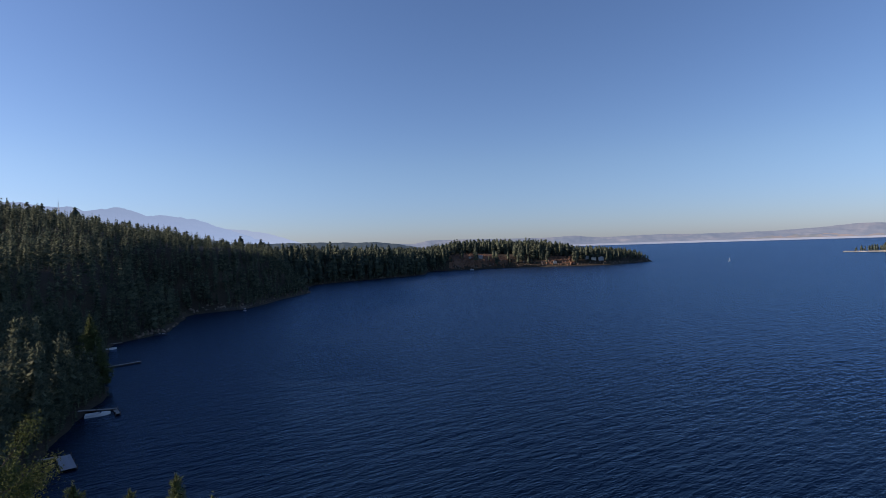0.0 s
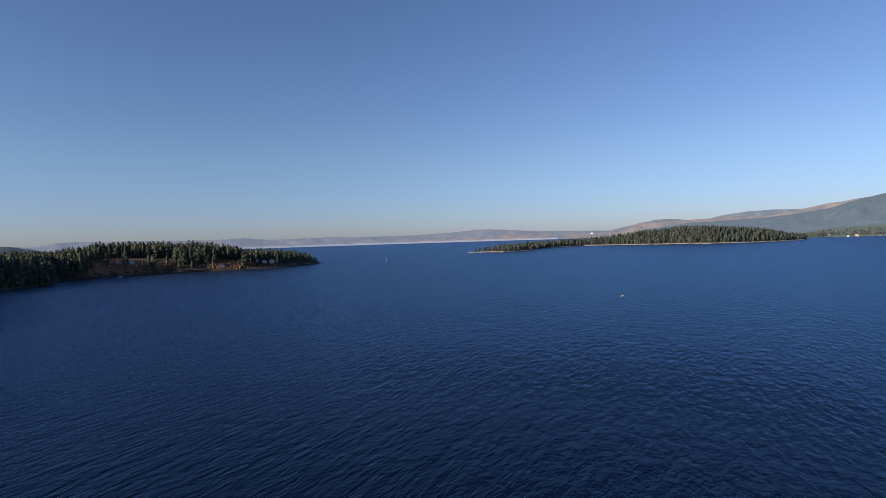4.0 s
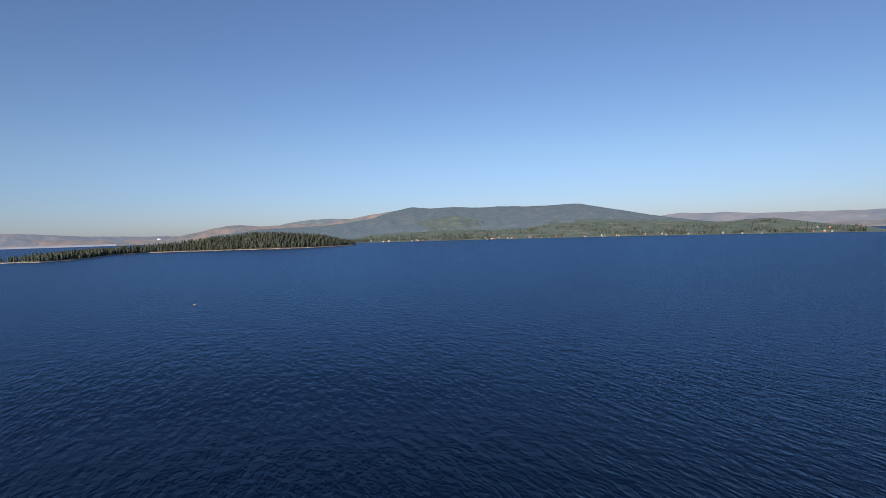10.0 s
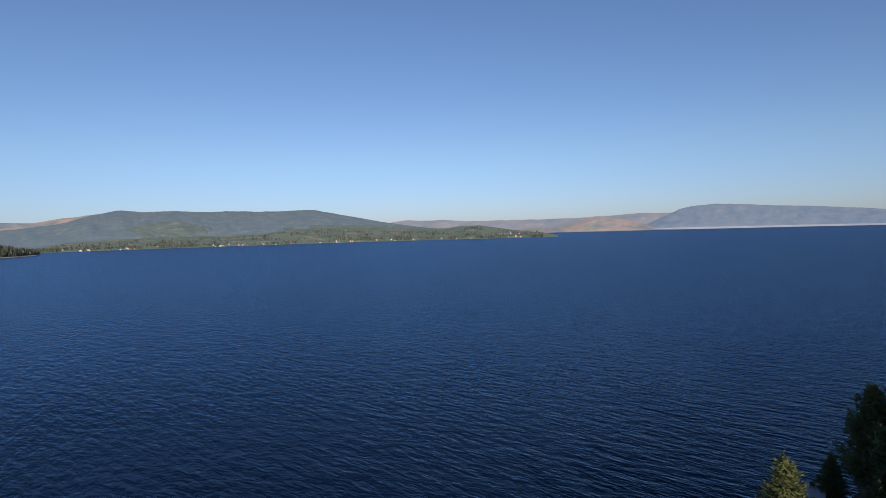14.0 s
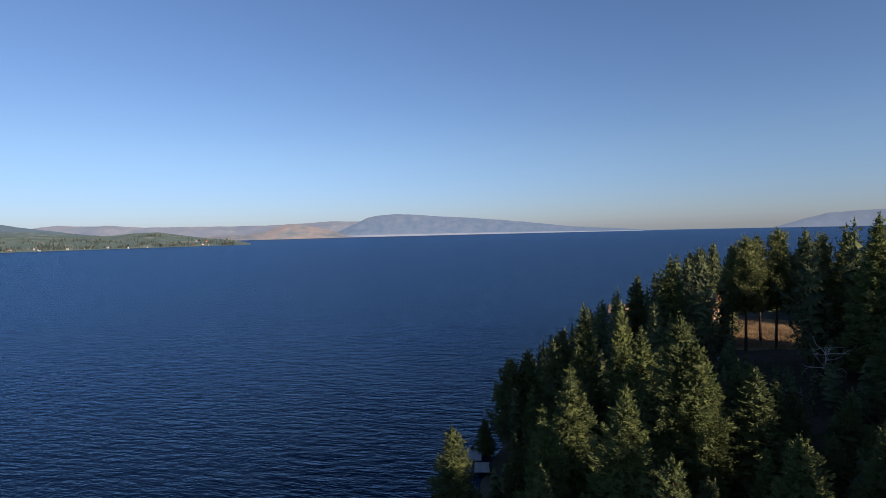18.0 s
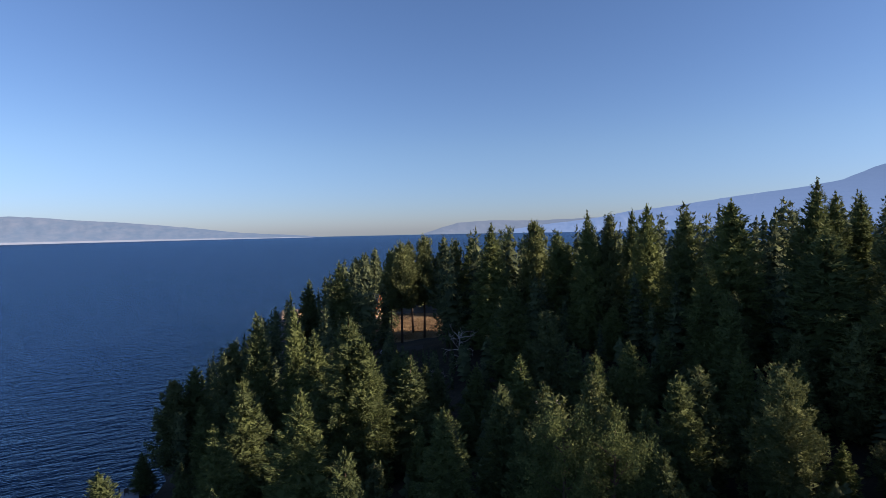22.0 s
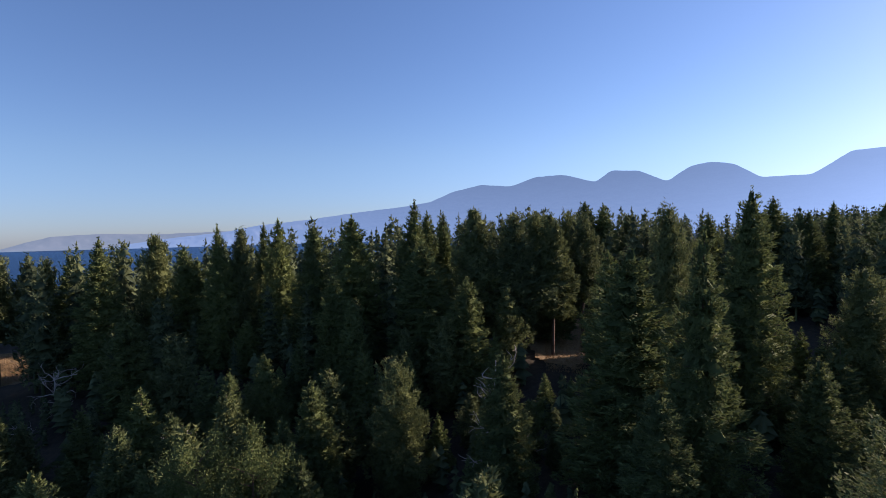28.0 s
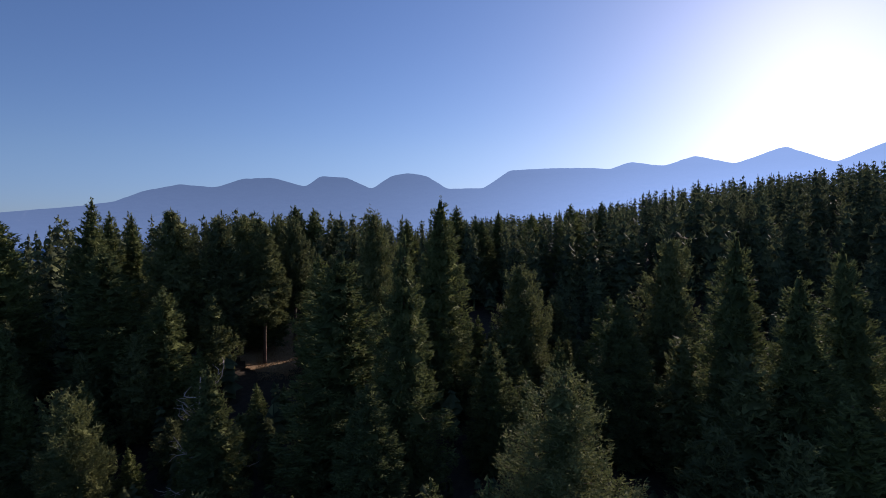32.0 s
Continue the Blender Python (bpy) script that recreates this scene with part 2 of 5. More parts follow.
# heights of the ground along the ridges and slopes: bearing, distance, height
RISES = [(0, 0, 8), (-28, 58, 4), (-40, 60, 8), (150, 50, 4), (170, 80, 7), (160, 180, 8), (166, 190, 10), (157, 270, 6), (175, 240, 14), (185, 130, 17),
         (190, 55, 8), (200, 60, 10), (195, 110, 18), (205, 125, 22), (215, 110, 21), (220, 150, 25), (220, 60, 14), (232, 85, 18), (244, 36, 14), (242, 190, 28),
         (257, 235, 36), (265, 265, 45), (277, 300, 52), (300, 330, 60), (-39, 620, 76), (-31, 660, 54), (-22, 700, 27), (-14, 900, 22), (-5, 1000, 17)]
RISES += [(3, 930, 17), (7, 955, 17), (4, 955, 26), (8, 985, 24), (12.5, 955, 15), (4, 1040, 32), (8, 1050, 29), (15, 1060, 12), (-50, 300, 45), (-36, 240, 10), (190, 400, 8), (250, 600, 28), (225, 500, 22)]
HILLS = np.array([(*at(b, d)[:2], z) for b, d, z in RISES])


def land_height(x, y):
    x, y = np.asarray(x, float), np.asarray(y, float)
    s = shore_distance(x, y, SHORE)
    top, bottom = np.zeros(x.shape), np.zeros(x.shape)
    r = np.hypot(x, y)
    for hx, hy, hz in HILLS:
        d2 = (x - hx) ** 2 + (y - hy) ** 2
        w = 1.0 / (d2 + (0.08 * (r + 100)) ** 2) ** 2
        top += w * hz
        bottom += w
    z = top / bottom + value_noise(x, y, 45, 3) * 1.6 + value_noise(x, y, 11, 4) * 0.5
    k = np.clip(s / 50, 0, 1)
    bank = np.where(r > 860, 0.5, 0.05)
    z = np.maximum(z, 1.5) * (k * k * (3 - 2 * k) * (1 - bank) + bank * np.clip(s / np.where(r > 860, 11, 5), 0, 1))
    z = z * np.clip((1620 - r) / 420, 0.4, 1)
    return np.where(s > 0, z, np.maximum(s * 0.25, -4.0))


def sheet(name, xs, ys, height, keep, mat, label):
    gx, gy = np.meshgrid(xs, ys)
    gz = height(gx, gy)
    nx, ny = len(xs), len(ys)
    idx = np.arange(nx * ny).reshape(ny, nx)
    quads = np.stack([idx[:-1, :-1], idx[:-1, 1:], idx[1:, 1:], idx[1:, :-1]], -1).reshape(-1, 4)
    zq = gz.ravel()[quads].max(1)
    quads = quads[zq > keep]
    used, inv = np.unique(quads, return_inverse=True)
    v = np.stack([gx.ravel(), gy.ravel(), gz.ravel()], 1)[used]
    ob = new(name, smooth(raw_mesh(name, v, inv.reshape(-1, 4), mat)))
    return tagged(ob, label, "ground", kind="structure")


sheet("ground", np.arange(-1700, 620, 8.0), np.arange(-900, 1500, 8.0), land_height, -1.2, GROUND, "dry brown forest floor with tan grass, rising from the shore")


# ---- trees ----
def tube(points, radii, sides=6):
    v, f = [], []
    for k, (p, r) in enumerate(zip(points, radii)):
        for i in range(sides):
            a = 2 * math.pi * i / sides
            v.append((p[0] + r * math.cos(a), p[1] + r * math.sin(a), p[2] + (0 if k else 0)))
    for k in range(len(points) - 1):
        for i in range(sides):
            a, b = k * sides + i, k * sides + (i + 1) % sides
            f.append((a, b, b + sides))
            f.append((a, b + sides, a + sides))
    return np.array(v), np.array(f)


def limb_tube(p0, p1, p2, r):
    """A three-sided limb, bent at p1."""
    v, f = [], []
    for p, q in ((p0, r), (p1, r * 0.6), (p2, r * 0.15)):
        d = np.array(p2) - np.array(p0)
        side = np.cross(d, (0, 0, 1.0))
        side /= np.linalg.norm(side) + 1e-9
        up = np.cross(side, d / (np.linalg.norm(d) + 1e-9))
        for a in (0, 2.094, 4.189):
            v.append(np.array(p) + q * (side * math.cos(a) + up * math.sin(a)))
    for k in (0, 3):
        for i in range(3):
            a, b = k + i, k + (i + 1) % 3
            f += [(a, b, b + 3), (a, b + 3, a + 3)]
    return np.array(v), np.array(f)


def kites(centre, axis, length, width, rs):
    """Flat pointed sprays: two triangles each, with a fold along the middle."""
    n = len(centre)
    axis = axis / (np.linalg.norm(axis, axis=1, keepdims=True) + 1e-9)
    side = np.cross(axis, rs.normal(size=(n, 3)))
    side /= np.linalg.norm(side, axis=1, keepdims=True) + 1e-9
    nrm = np.cross(axis, side)
    L, W = length[:, None], width[:, None]
    a = centre - axis * L * 0.5
    b = centre + side * W * 0.5 + nrm * W * 0.12
    c = centre + axis * L * 0.5
    d = centre - side * W * 0.5 + nrm * W * 0.12
    v = np.stack([a, b, c, d], 1).reshape(-1, 3)
    i = np.arange(n)[:, None] * 4
    f = np.concatenate([i + np.array([[0, 1, 2]]), i + np.array([[0, 2, 3]])], 1).reshape(-1, 3)
    return v, f


def spikes(centre, axis, length, width, rs, flat):
    """Sprays of needles: one narrow triangle each, lying more or less level."""
    n = len(centre)
    axis = axis / (np.linalg.norm(axis, axis=1, keepdims=True) + 1e-9)
    side = np.cross(axis, np.array([0, 0, flat]) + rs.normal(size=(n, 3)))
    side /= np.linalg.norm(side, axis=1, keepdims=True) + 1e-9
    L, W = length[:, None], width[:, None]
    v = np.stack([centre - axis * L * 0.45 + side * W * 0.5, centre + axis * L * 0.55, centre - axis * L * 0.45 - side * W * 0.5], 1).reshape(-1, 3)
    return v, np.arange(3 * n).reshape(n, 3)


def outline(u, shape, blunt=0.6):
    """Reach of the boughs at the height u of the crown, 0 to 1."""
    d = 1 - u
    if shape == "fir":
        return d ** blunt * (0.72 + 0.28 * min(1, u * 6)) + 0.015
    return d ** (blunt * 0.72) * (0.55 + 0.45 * min(1, u * 4)) + 0.03


def skirts(height, reach, bare, shape, bend, layers, n, rs, share, blunt=0.6, steep=0.7):
    """The dense inner boughs: ragged drooping skirts round the trunk."""
    v, f = [], []
    for i in range(layers):
        u = ((i + rs.uniform(0.2, 0.8)) / layers) ** 0.9
        h = height * (bare + (0.97 - bare) * u)
        x, y = bend[0] * (h / height) ** 2, bend[1] * (h / height) ** 2
        r = reach * outline(u, shape, blunt) * share * rs.uniform(0.85, 1.12)
        k = len(v)
        v.append((x, y, min(h + steep * r + 0.15, height * 0.985)))
        lop, side = rs.uniform(0, 0.22), rs.uniform(0, 6.28)
        for q in range(n):
            a = 6.283 * (q + rs.uniform(-0.3, 0.3)) / n
            w = r * (rs.uniform(0.85, 1.18) if q % 2 else rs.uniform(0.45, 0.72)) * (1 + lop * math.cos(a - side))
            v.append((x + w * math.cos(a), y + w * math.sin(a), h - 0.12 * w + rs.normal(0, 0.015 * height)))
        f += [(k, k + 1 + q, k + 1 + (q + 1) % n) for q in range(n)]
    return np.array(v), np.array(f)


def conifer(seed, height, reach, limbs, dense, size, bare=0.08, shape="fir", core=(30, 22), blunt=0.6, inner=None):
    """Trunk, limbs and needles of one conifer at the origin, as (verts, faces) each."""
    rs = np.random.RandomState(seed)
    fir = shape == "fir"
    bend = rs.normal(0, 0.008, 2) * height
    zs = np.linspace(-1.2, height * 0.98, 7)
    pts = [(bend[0] * (z / height) ** 2, bend[1] * (z / height) ** 2, z) for z in zs]
    rad = [max(0.02, height * 0.0125 * (1 - max(z, 0) / height) ** 0.85 + 0.015) for z in zs]
    trunk = tube(pts, rad, 7)
    limb_parts, cs, axs, ls, ws = [], [], [], [], []
    gap, gap2, gap3 = rs.rand(3) * 6.28
    for i in range(limbs):
        # limbs spread evenly over the mantle of the cone, in loose whorls
        u = 1 - (1 - (i + rs.uniform(0.1, 0.9)) / limbs * 0.995) ** 0.66
        u = min(0.985, max(0.0, 0.55 * u + 0.45 * round(u * 22 + rs.normal(0, 0.35)) / 22))
        h = height * (bare + (0.985 - bare) * u)
        a = i * 2.39996 + rs.normal(0, 0.25)
        lop = 1 + (0.10 if fir else 0.20) * math.sin(8 * u + gap) * math.cos(a + gap2) + (0.08 if fir else 0.15) * math.sin(17 * u + gap3 + 2 * a)
        L = reach * outline(u, shape, blunt) * lop * (rs.uniform(0.80, 1.14) if fir else rs.uniform(0.62, 1.16))
        tilt = (-0.12 + 0.80 * u ** 1.3) if fir else (0.02 + 0.85 * u)
        tilt += rs.normal(0, 0.10)
        out = np.array([math.cos(a) * math.cos(tilt), math.sin(a) * math.cos(tilt), math.sin(tilt)])
        side = np.array([-math.sin(a), math.cos(a), 0.0])
        p0 = np.array([bend[0] * (h / height) ** 2, bend[1] * (h / height) ** 2, h])
        p1 = p0 + out * L * 0.55 + (0, 0, -0.07 * L)
        p2 = p0 + out * L + (0, 0, 0.05 * L)
        if L > 1.3 and i % 3 == 0:
            limb_parts.append(limb_tube(p0, p1, p2, 0.010 * L + 0.010))
        # a fan of sprays, thick towards the end of the limb
        n = max(3, int(dense * (L + 0.35)))
        k = 1 - 0.62 * rs.rand(n) ** 1.5
        foot = np.where(k[:, None] < 0.55, p0 + (p1 - p0) * k[:, None] / 0.55, p1 + (p2 - p1) * (k[:, None] - 0.55) / 0.45)
        fan = rs.normal(0, 1, n) * (0.10 + 0.24 * L * (1.1 - k))
        lift = rs.normal(0, 1, n) * ((0.07 + 0.035 * L) if fir else (0.16 + 0.05 * L))
        c = foot + side * fan[:, None] + np.array([0, 0, 1.0]) * lift[:, None] + rs.normal(size=(n, 3)) * 0.05
        way = out * rs.uniform(0.5, 1.0, (n, 1)) + side * (np.sign(fan) * rs.uniform(0.2, 0.8, n))[:, None]
        axs.append(way + rs.normal(size=(n, 3)) * (0.32 if fir else 0.55) + np.array([0, 0, 0.18 if fir else 0.40]))
        cs.append(c)
        f = rs.uniform(0.6, 1.35, n) * min(1.0, 0.55 + 0.35 * L)
        ls.append(size * f)
        ws.append(size * f * rs.uniform(0.26, 0.46, n))
    # the leader
    n = 16 if fir else 10
    lead = min(size, 0.42)
    cs.append(np.stack([np.full(n, bend[0]), np.full(n, bend[1]), np.linspace(height * 0.945, height * 0.995, n)], 1) + rs.normal(0, 0.06, (n, 3)))
    axs.append(np.array([0, 0, 1.0]) + rs.normal(0, 0.38, (n, 3)))
    ls.append(np.full(n, lead))
    ws.append(np.full(n, lead * 0.35))
    c, a, l, w = (np.concatenate(k) for k in (cs, axs, ls, ws))
    crown = spikes(c, a, l, w, rs, 0.5 if fir else 0.0)
    crown = merge([crown, skirts(height, reach, bare, shape, bend, core[0], core[1], rs, inner or (0.66 if fir else 0.60), blunt)])
    return trunk, merge(limb_parts) if limb_parts else trunk, crown


def tree_kit(name, data, needles, label, category="tree", group=""):
    """A tree as a thing with its trunk, limbs and crown."""
    top = new(name)
    tagged(top, label, category, group)
    for part_name, (v, f), mat in (("trunk", merge(data[:2]), BARK), ("crown", data[2], needles)):
        o = new(part_name, raw_mesh(part_name, v, f, mat))
        o.parent = top
    return top


def plant(name, spots, templates, mat, label, category="trees"):
    """Many trees as one growth: each spot is (x, y, z, scale, turn, template)."""
    vs, fs, n = [], [], 0
    for x, y, z, s, a, k in spots:
        v, f = templates[int(k)]
        c, q = math.cos(a) * s, math.sin(a) * s
        w = np.empty_like(v)
        w[:, 0] = v[:, 0] * c - v[:, 1] * q + x
        w[:, 1] = v[:, 0] * q + v[:, 1] * c + y
        w[:, 2] = v[:, 2] * s + z
        vs.append(w)
        fs.append(f + n)
        n += len(v)
    ob = new(name, raw_mesh(name, np.concatenate(vs), np.concatenate(fs), mat))
    return tagged(ob, label, category, kind="stuff")


def bearing_of(x, y):
    return np.degrees(np.arctan2(x, y))


# how high the tops of the wood rise against the sky: bearing, degrees
CROWN_LINE = [(130, -24), (136, -21), (141, -16.5), (144, -13.5), (148, -11), (152, -8.6), (155.5, -5.8), (158, -4.6), (161, -2.8), (166, -1.2), (172, -0.5),
              (178, 0.9), (184, 1.4), (190, 1.9), (200, 2.2), (210, 2.6), (225, 2.3), (238, 1.2), (250, 1.6), (256, 2.4), (262, 3.9), (270, 4.5), (278, 5.0),
              (300, 6), (321, 5.0), (324.5, 4.3), (328.6, 3.4), (333.2, 2.6), (338, 1.2), (341, 0.8), (346, 0.5), (350, 0.2), (355, -0.1), (357.8, -0.22), (359.5, 0.15), (360.4, 0.38), (361.9, 0.6), (366.5, 0.72), (369.7, 0.54), (371.4, 0.22), (373, -0.24), (373.6, -0.5), (375.9, -0.6), (378.8, -0.9), (380.6, -1.45), (381.3, -2.1)]
LINE_B, LINE_E = np.array(CROWN_LINE).T


def crown_limit(x, y):
    """Height that a top may reach there."""
    b = bearing_of(x, y) % 360
    b = np.where(b < 60, b + 360, b)
    return EYE.z + np.hypot(x, y) * np.tan(np.radians(np.interp(b, LINE_B, LINE_E)))


def scatter(step, lo, hi, near, far, rs, shore=3.0, jitter=0.42):
    """Jittered spots on the land between two bearings and two distances."""
    g = np.arange(-far, far + step, step)
    x, y = np.meshgrid(g, g)
    x = (x + rs.uniform(-jitter, jitter, x.shape) * step).ravel()
    y = (y + rs.uniform(-jitter, jitter, y.shape) * step).ravel()
    r, b = np.hypot(x, y), bearing_of(x, y) % 360
    b = np.where(b < lo % 360, b + 360, b)
    ok = (r >= near) & (r < far) & (b >= lo) & (b <= hi)
    x, y = x[ok], y[ok]
    ok = shore_distance(x, y, SHORE) > shore
    return x[ok], y[ok]


rs = np.random.RandomState(7)
FIRS = [conifer(11 + i, 18.0, 3.2 + 0.2 * (i % 3), 260, 21, 0.38, 0.06, "fir", blunt=0.50 + 0.06 * i) for i in range(5)]
PINES = [conifer(31 + i, 18.0, 3.3 + 0.25 * (i % 2), 180, 30, 0.38, 0.14, "pine", (26, 20), 0.55 + 0.07 * i) for i in range(4)]
YOUNG_FIRS = [conifer(71 + i, 18.0, 3.2 + 0.2 * i, 190, 13, 0.54, 0.02, "fir", (22, 18), 0.62 + 0.06 * i) for i in range(4)]
YOUNG_PINES = [conifer(76 + i, 18.0, 3.4 + 0.2 * i, 150, 17, 0.54, 0.05, "pine", (20, 18), 0.7) for i in range(3)]
NEAR_FIRS = [conifer(21 + i, 18.0, 3.4, 300, 30, 0.29, 0.03, "fir", (34, 26), 0.58 + 0.08 * i) for i in range(2)]
NEAR_PINES = [conifer(38 + i, 18.0, 3.5, 230, 46, 0.27, 0.10, "pine", (30, 24), 0.65) for i in range(2)]
CLOSE_PINE = [conifer(131, 18.0, 3.6, 300, 62, 0.19, 0.06, "pine", (26, 26), 0.62, 0.42)]
TALL_PINES = [conifer(121 + i, 18.0, 3.2 + 0.2 * i, 190, 30, 0.38, 0.36 - 0.05 * i, "fir" if i else "pine", (22, 20), 0.66) for i in range(2)]
STEM = tube([(0, 0, -1.0), (0, 0, 9.0), (0, 0, 17.0)], [0.26, 0.15, 0.02], 5)
MIDFAR = [merge([STEM, conifer(41 + i, 18.0, 3.3, 90, 4.4, 0.72, 0.05, "fir", (15, 13), 0.55 + 0.08 * i)[2]]) for i in range(3)] + [merge([STEM, conifer(46 + i, 18.0, 3.4, 70, 5.6, 0.72, 0.14, "pine", (12, 13), 0.6)[2]]) for i in range(3)]
MID = [merge([STEM, conifer(51 + i, 18.0, 3.5, 34, 1.4, 1.1, 0.04, "fir", (10, 10), 0.55 + 0.08 * i)[2]]) for i in range(3)] + [merge([STEM, conifer(61 + i, 18.0, 3.8, 32, 1.7, 1.1, 0.10, "pine", (9, 10), 0.6)[2]]) for i in range(2)]
FAR_STEM = tube([(0, 0, -1), (0, 0, 9), (0, 0, 16)], [0.35, 0.25, 0.03], 3)


def far_tree(seed, reach):
    """A tree seen from far off: ragged boughs about a stem."""
    r = np.random.RandomState(seed)
    return merge([FAR_STEM, skirts(18.0, reach, 0.05, "fir" if seed % 2 else "pine", (0, 0), 8, 7, r, 1.0, r.uniform(0.5, 0.8), 1.5)])


def round_tree(seed, reach):
    """A full-headed pine seen from far off, its boughs uneven."""
    r = np.random.RandomState(seed)
    v, f = skirts(18.0, reach, 0.08, "pine", (0, 0), 8, 9, r, 1.0, r.uniform(0.42, 0.62), r.uniform(0.7, 1.1))
    v = v + r.normal(0, 0.34, v.shape)
    return merge([FAR_STEM, (v, f)])


ROUND = [round_tree(140 + i, 3.9 + 0.3 * (i % 3)) for i in range(5)]
FAR = [far_tree(80 + i, 2.9 + 0.3 * (i % 3)) for i in range(5)]
BUSHY = [far_tree(90 + 2 * i, 4.2 + 0.4 * i) for i in range(5)]


# open ground inside the wood: bearing from, to, distance from, to
GLADES = [(164.8, 170.3, 96, 214), (162.5, 163.7, 100, 206), (154.7, 156.0, 108, 262), (137.8, 143.0, 40, 106), (171.2, 174.0, 92, 118), (217.3, 223.6, 84, 126), (360.4, 367.5, 880, 990), (371.0, 373.6, 900, 968)]


def in_glade(x, y):
    b, r = bearing_of(x, y) % 360, np.hypot(x, y)
    b = np.where(b < 60, b + 360, b)
    out = np.zeros(len(x), bool)
    for lo, hi, near, far in GLADES:
        out |= (b > lo) & (b < hi) & (r > near) & (r < far) & ((r < 800) | (np.sin(x * 12.9 + y * 78.2) * 43758 % 1 < 0.92))
    # gaps towards the low sun
    out |= (x > -80) & (x < 42) & (y > -192) & (y < -160)
    out |= (x > -118) & (x < -62) & (y > -76) & (y < -52)
    return out


def sized(x, y, low, high, rs, slack=1.0, least=0.33, brush=False):
    """Ground height and scale of trees there, kept under the line of the crowns."""
    ok = ~in_glade(x, y) | (brush & (np.hypot(x, y) < 118) & (y < -60) & (x > -25))
    x, y = x[ok], y[ok]
    z = land_height(x, y)
    s = rs.uniform(low, high, len(x))
    room = (crown_limit(x, y) - z - (rs.uniform(0, 3.2, len(x)) - 0.9) * slack) / 18.0
    # the view on to the orange glade stays open
    b, r = bearing_of(x, y) % 360, np.hypot(x, y)
    room = np.where((b > 217.0) & (b < 224.0) & (r < 126), np.minimum(room, (EYE.z - r * 0.256 - z) / 18.0), room)
    # low growth lets the evening sun on to the trees by the shore
    room = np.where((x > -70) & (x < -10) & (y > -62) & (y < -36), np.minimum(room, 0.42), room)
    room = np.where((b > 212) & (b < 264) & (r < 62), np.minimum(room, (EYE.z - r * 0.46 - z) / 18.0), room)
    s = np.minimum(s, room)
    ok = s > least
    return x[ok], y[ok], z[ok], s[ok]


# the wood close to the camera: every tree a thing of its own
fir_kits = [tree_kit("fir_tree", d, FIR, "dense green fir with drooping boughs", group="wood along the shore") for d in FIRS]
pine_kits = [tree_kit("pine_tree", d, PINE, "tall open-crowned pine with olive needles", group="wood along the shore") for d in PINES]
near_fir_kits = [tree_kit("fir_tree", d, FIR, "green fir with shaggy boughs near the shore", group="wood along the shore") for d in NEAR_FIRS]
near_pine_kits = [tree_kit("pine_tree", d, PINE, "pine with tufts of long olive needles", group="wood along the shore") for d in NEAR_PINES]
tall_pine_kits = [tree_kit("pine_tree", d, PINE, "tall pine with a bare lower stem beside the dry grass", group="wood along the shore") for d in TALL_PINES]
close_pine_kits = [tree_kit("pine_tree", d, PINE, "broad pine with long soft olive needles in tufts", group="wood along the shore") for d in CLOSE_PINE]
young_fir_kits = [tree_kit("fir_tree", d, FIR, "young green fir, broad and shaggy", group="wood along the shore") for d in YOUNG_FIRS]
young_pine_kits = [tree_kit("pine_tree", d, PINE, "young pine with olive needles", group="wood along the shore") for d in YOUNG_PINES]
used, standing = set(), []


def stand(kits, x, y, z, height, width):
    """Set one tree of a kind: the template is 18 m high and about 6 m across."""
    if math.hypot(x, y) < 47 and kits is pine_kits:
        kits = close_pine_kits
    if math.hypot(x, y) < 82 and kits in (fir_kits, pine_kits):
        kits = near_pine_kits if kits is pine_kits else near_fir_kits
    k = kits[rs.randint(len(kits))]
    w = max(width * (1.5 if math.hypot(x, y) < 95 else 1.65) / 6.4, 0.68 * height / 18.0)
    m = pose(x, y, z - 0.1, rs.normal(0, 1.2), rs.normal(0, 1.2), rs.uniform(0, 360)) @ Matrix.Diagonal((w * rs.uniform(0.93, 1.08), w, height / 18.0, 1))
    if k.name not in used:
        used.add(k.name)
        c = k
    else:
        c = copy_thing(k, m)
    c.matrix_basis = m
    standing.append((x, y, width))
    return c


# the single trees that stand out: bearing, rise of the top, distance, width of the crown
FIRS_SHORE = [(163.3, -1.7, 228, 7.0), (162.2, -2.4, 216, 6.0), (137.5, -20.0, 70, 5.6), (140.8, -19.4, 100, 2.8), (-35.3, -18.66, 60, 5.0), (-33.4, -4.98, 200, 6.5), (-30.8, -20.08, 60, 5.0), (-27.1, -19.55, 60, 5.0), (-23.5, -21.91, 60, 5.0), (147.2, -17.80, 67, 5.3),
    (149.5, -13.72, 76, 6.4), (151.6, -7.68, 92, 6.4), (154.6, -15.73, 61, 7.4), (154.9, -7.40, 88, 5.2), (156.3, -4.72, 150, 6.0), (157.2, -9.80, 84, 7.0),
    (160.0, -8.33, 77, 7.7), (160.1, -21.11, 51, 5.9), (161.9, -10.73, 75, 6.3), (166.3, -12.70, 88, 3.2), (168.2, -13.70, 82, 3.2), 
    (173.5, -0.94, 132, 6.2), (175.1, -8.16, 127, 3.7), (176.1, -16.32, 61, 4.8), (177.1, 0.18, 143, 5.4)]
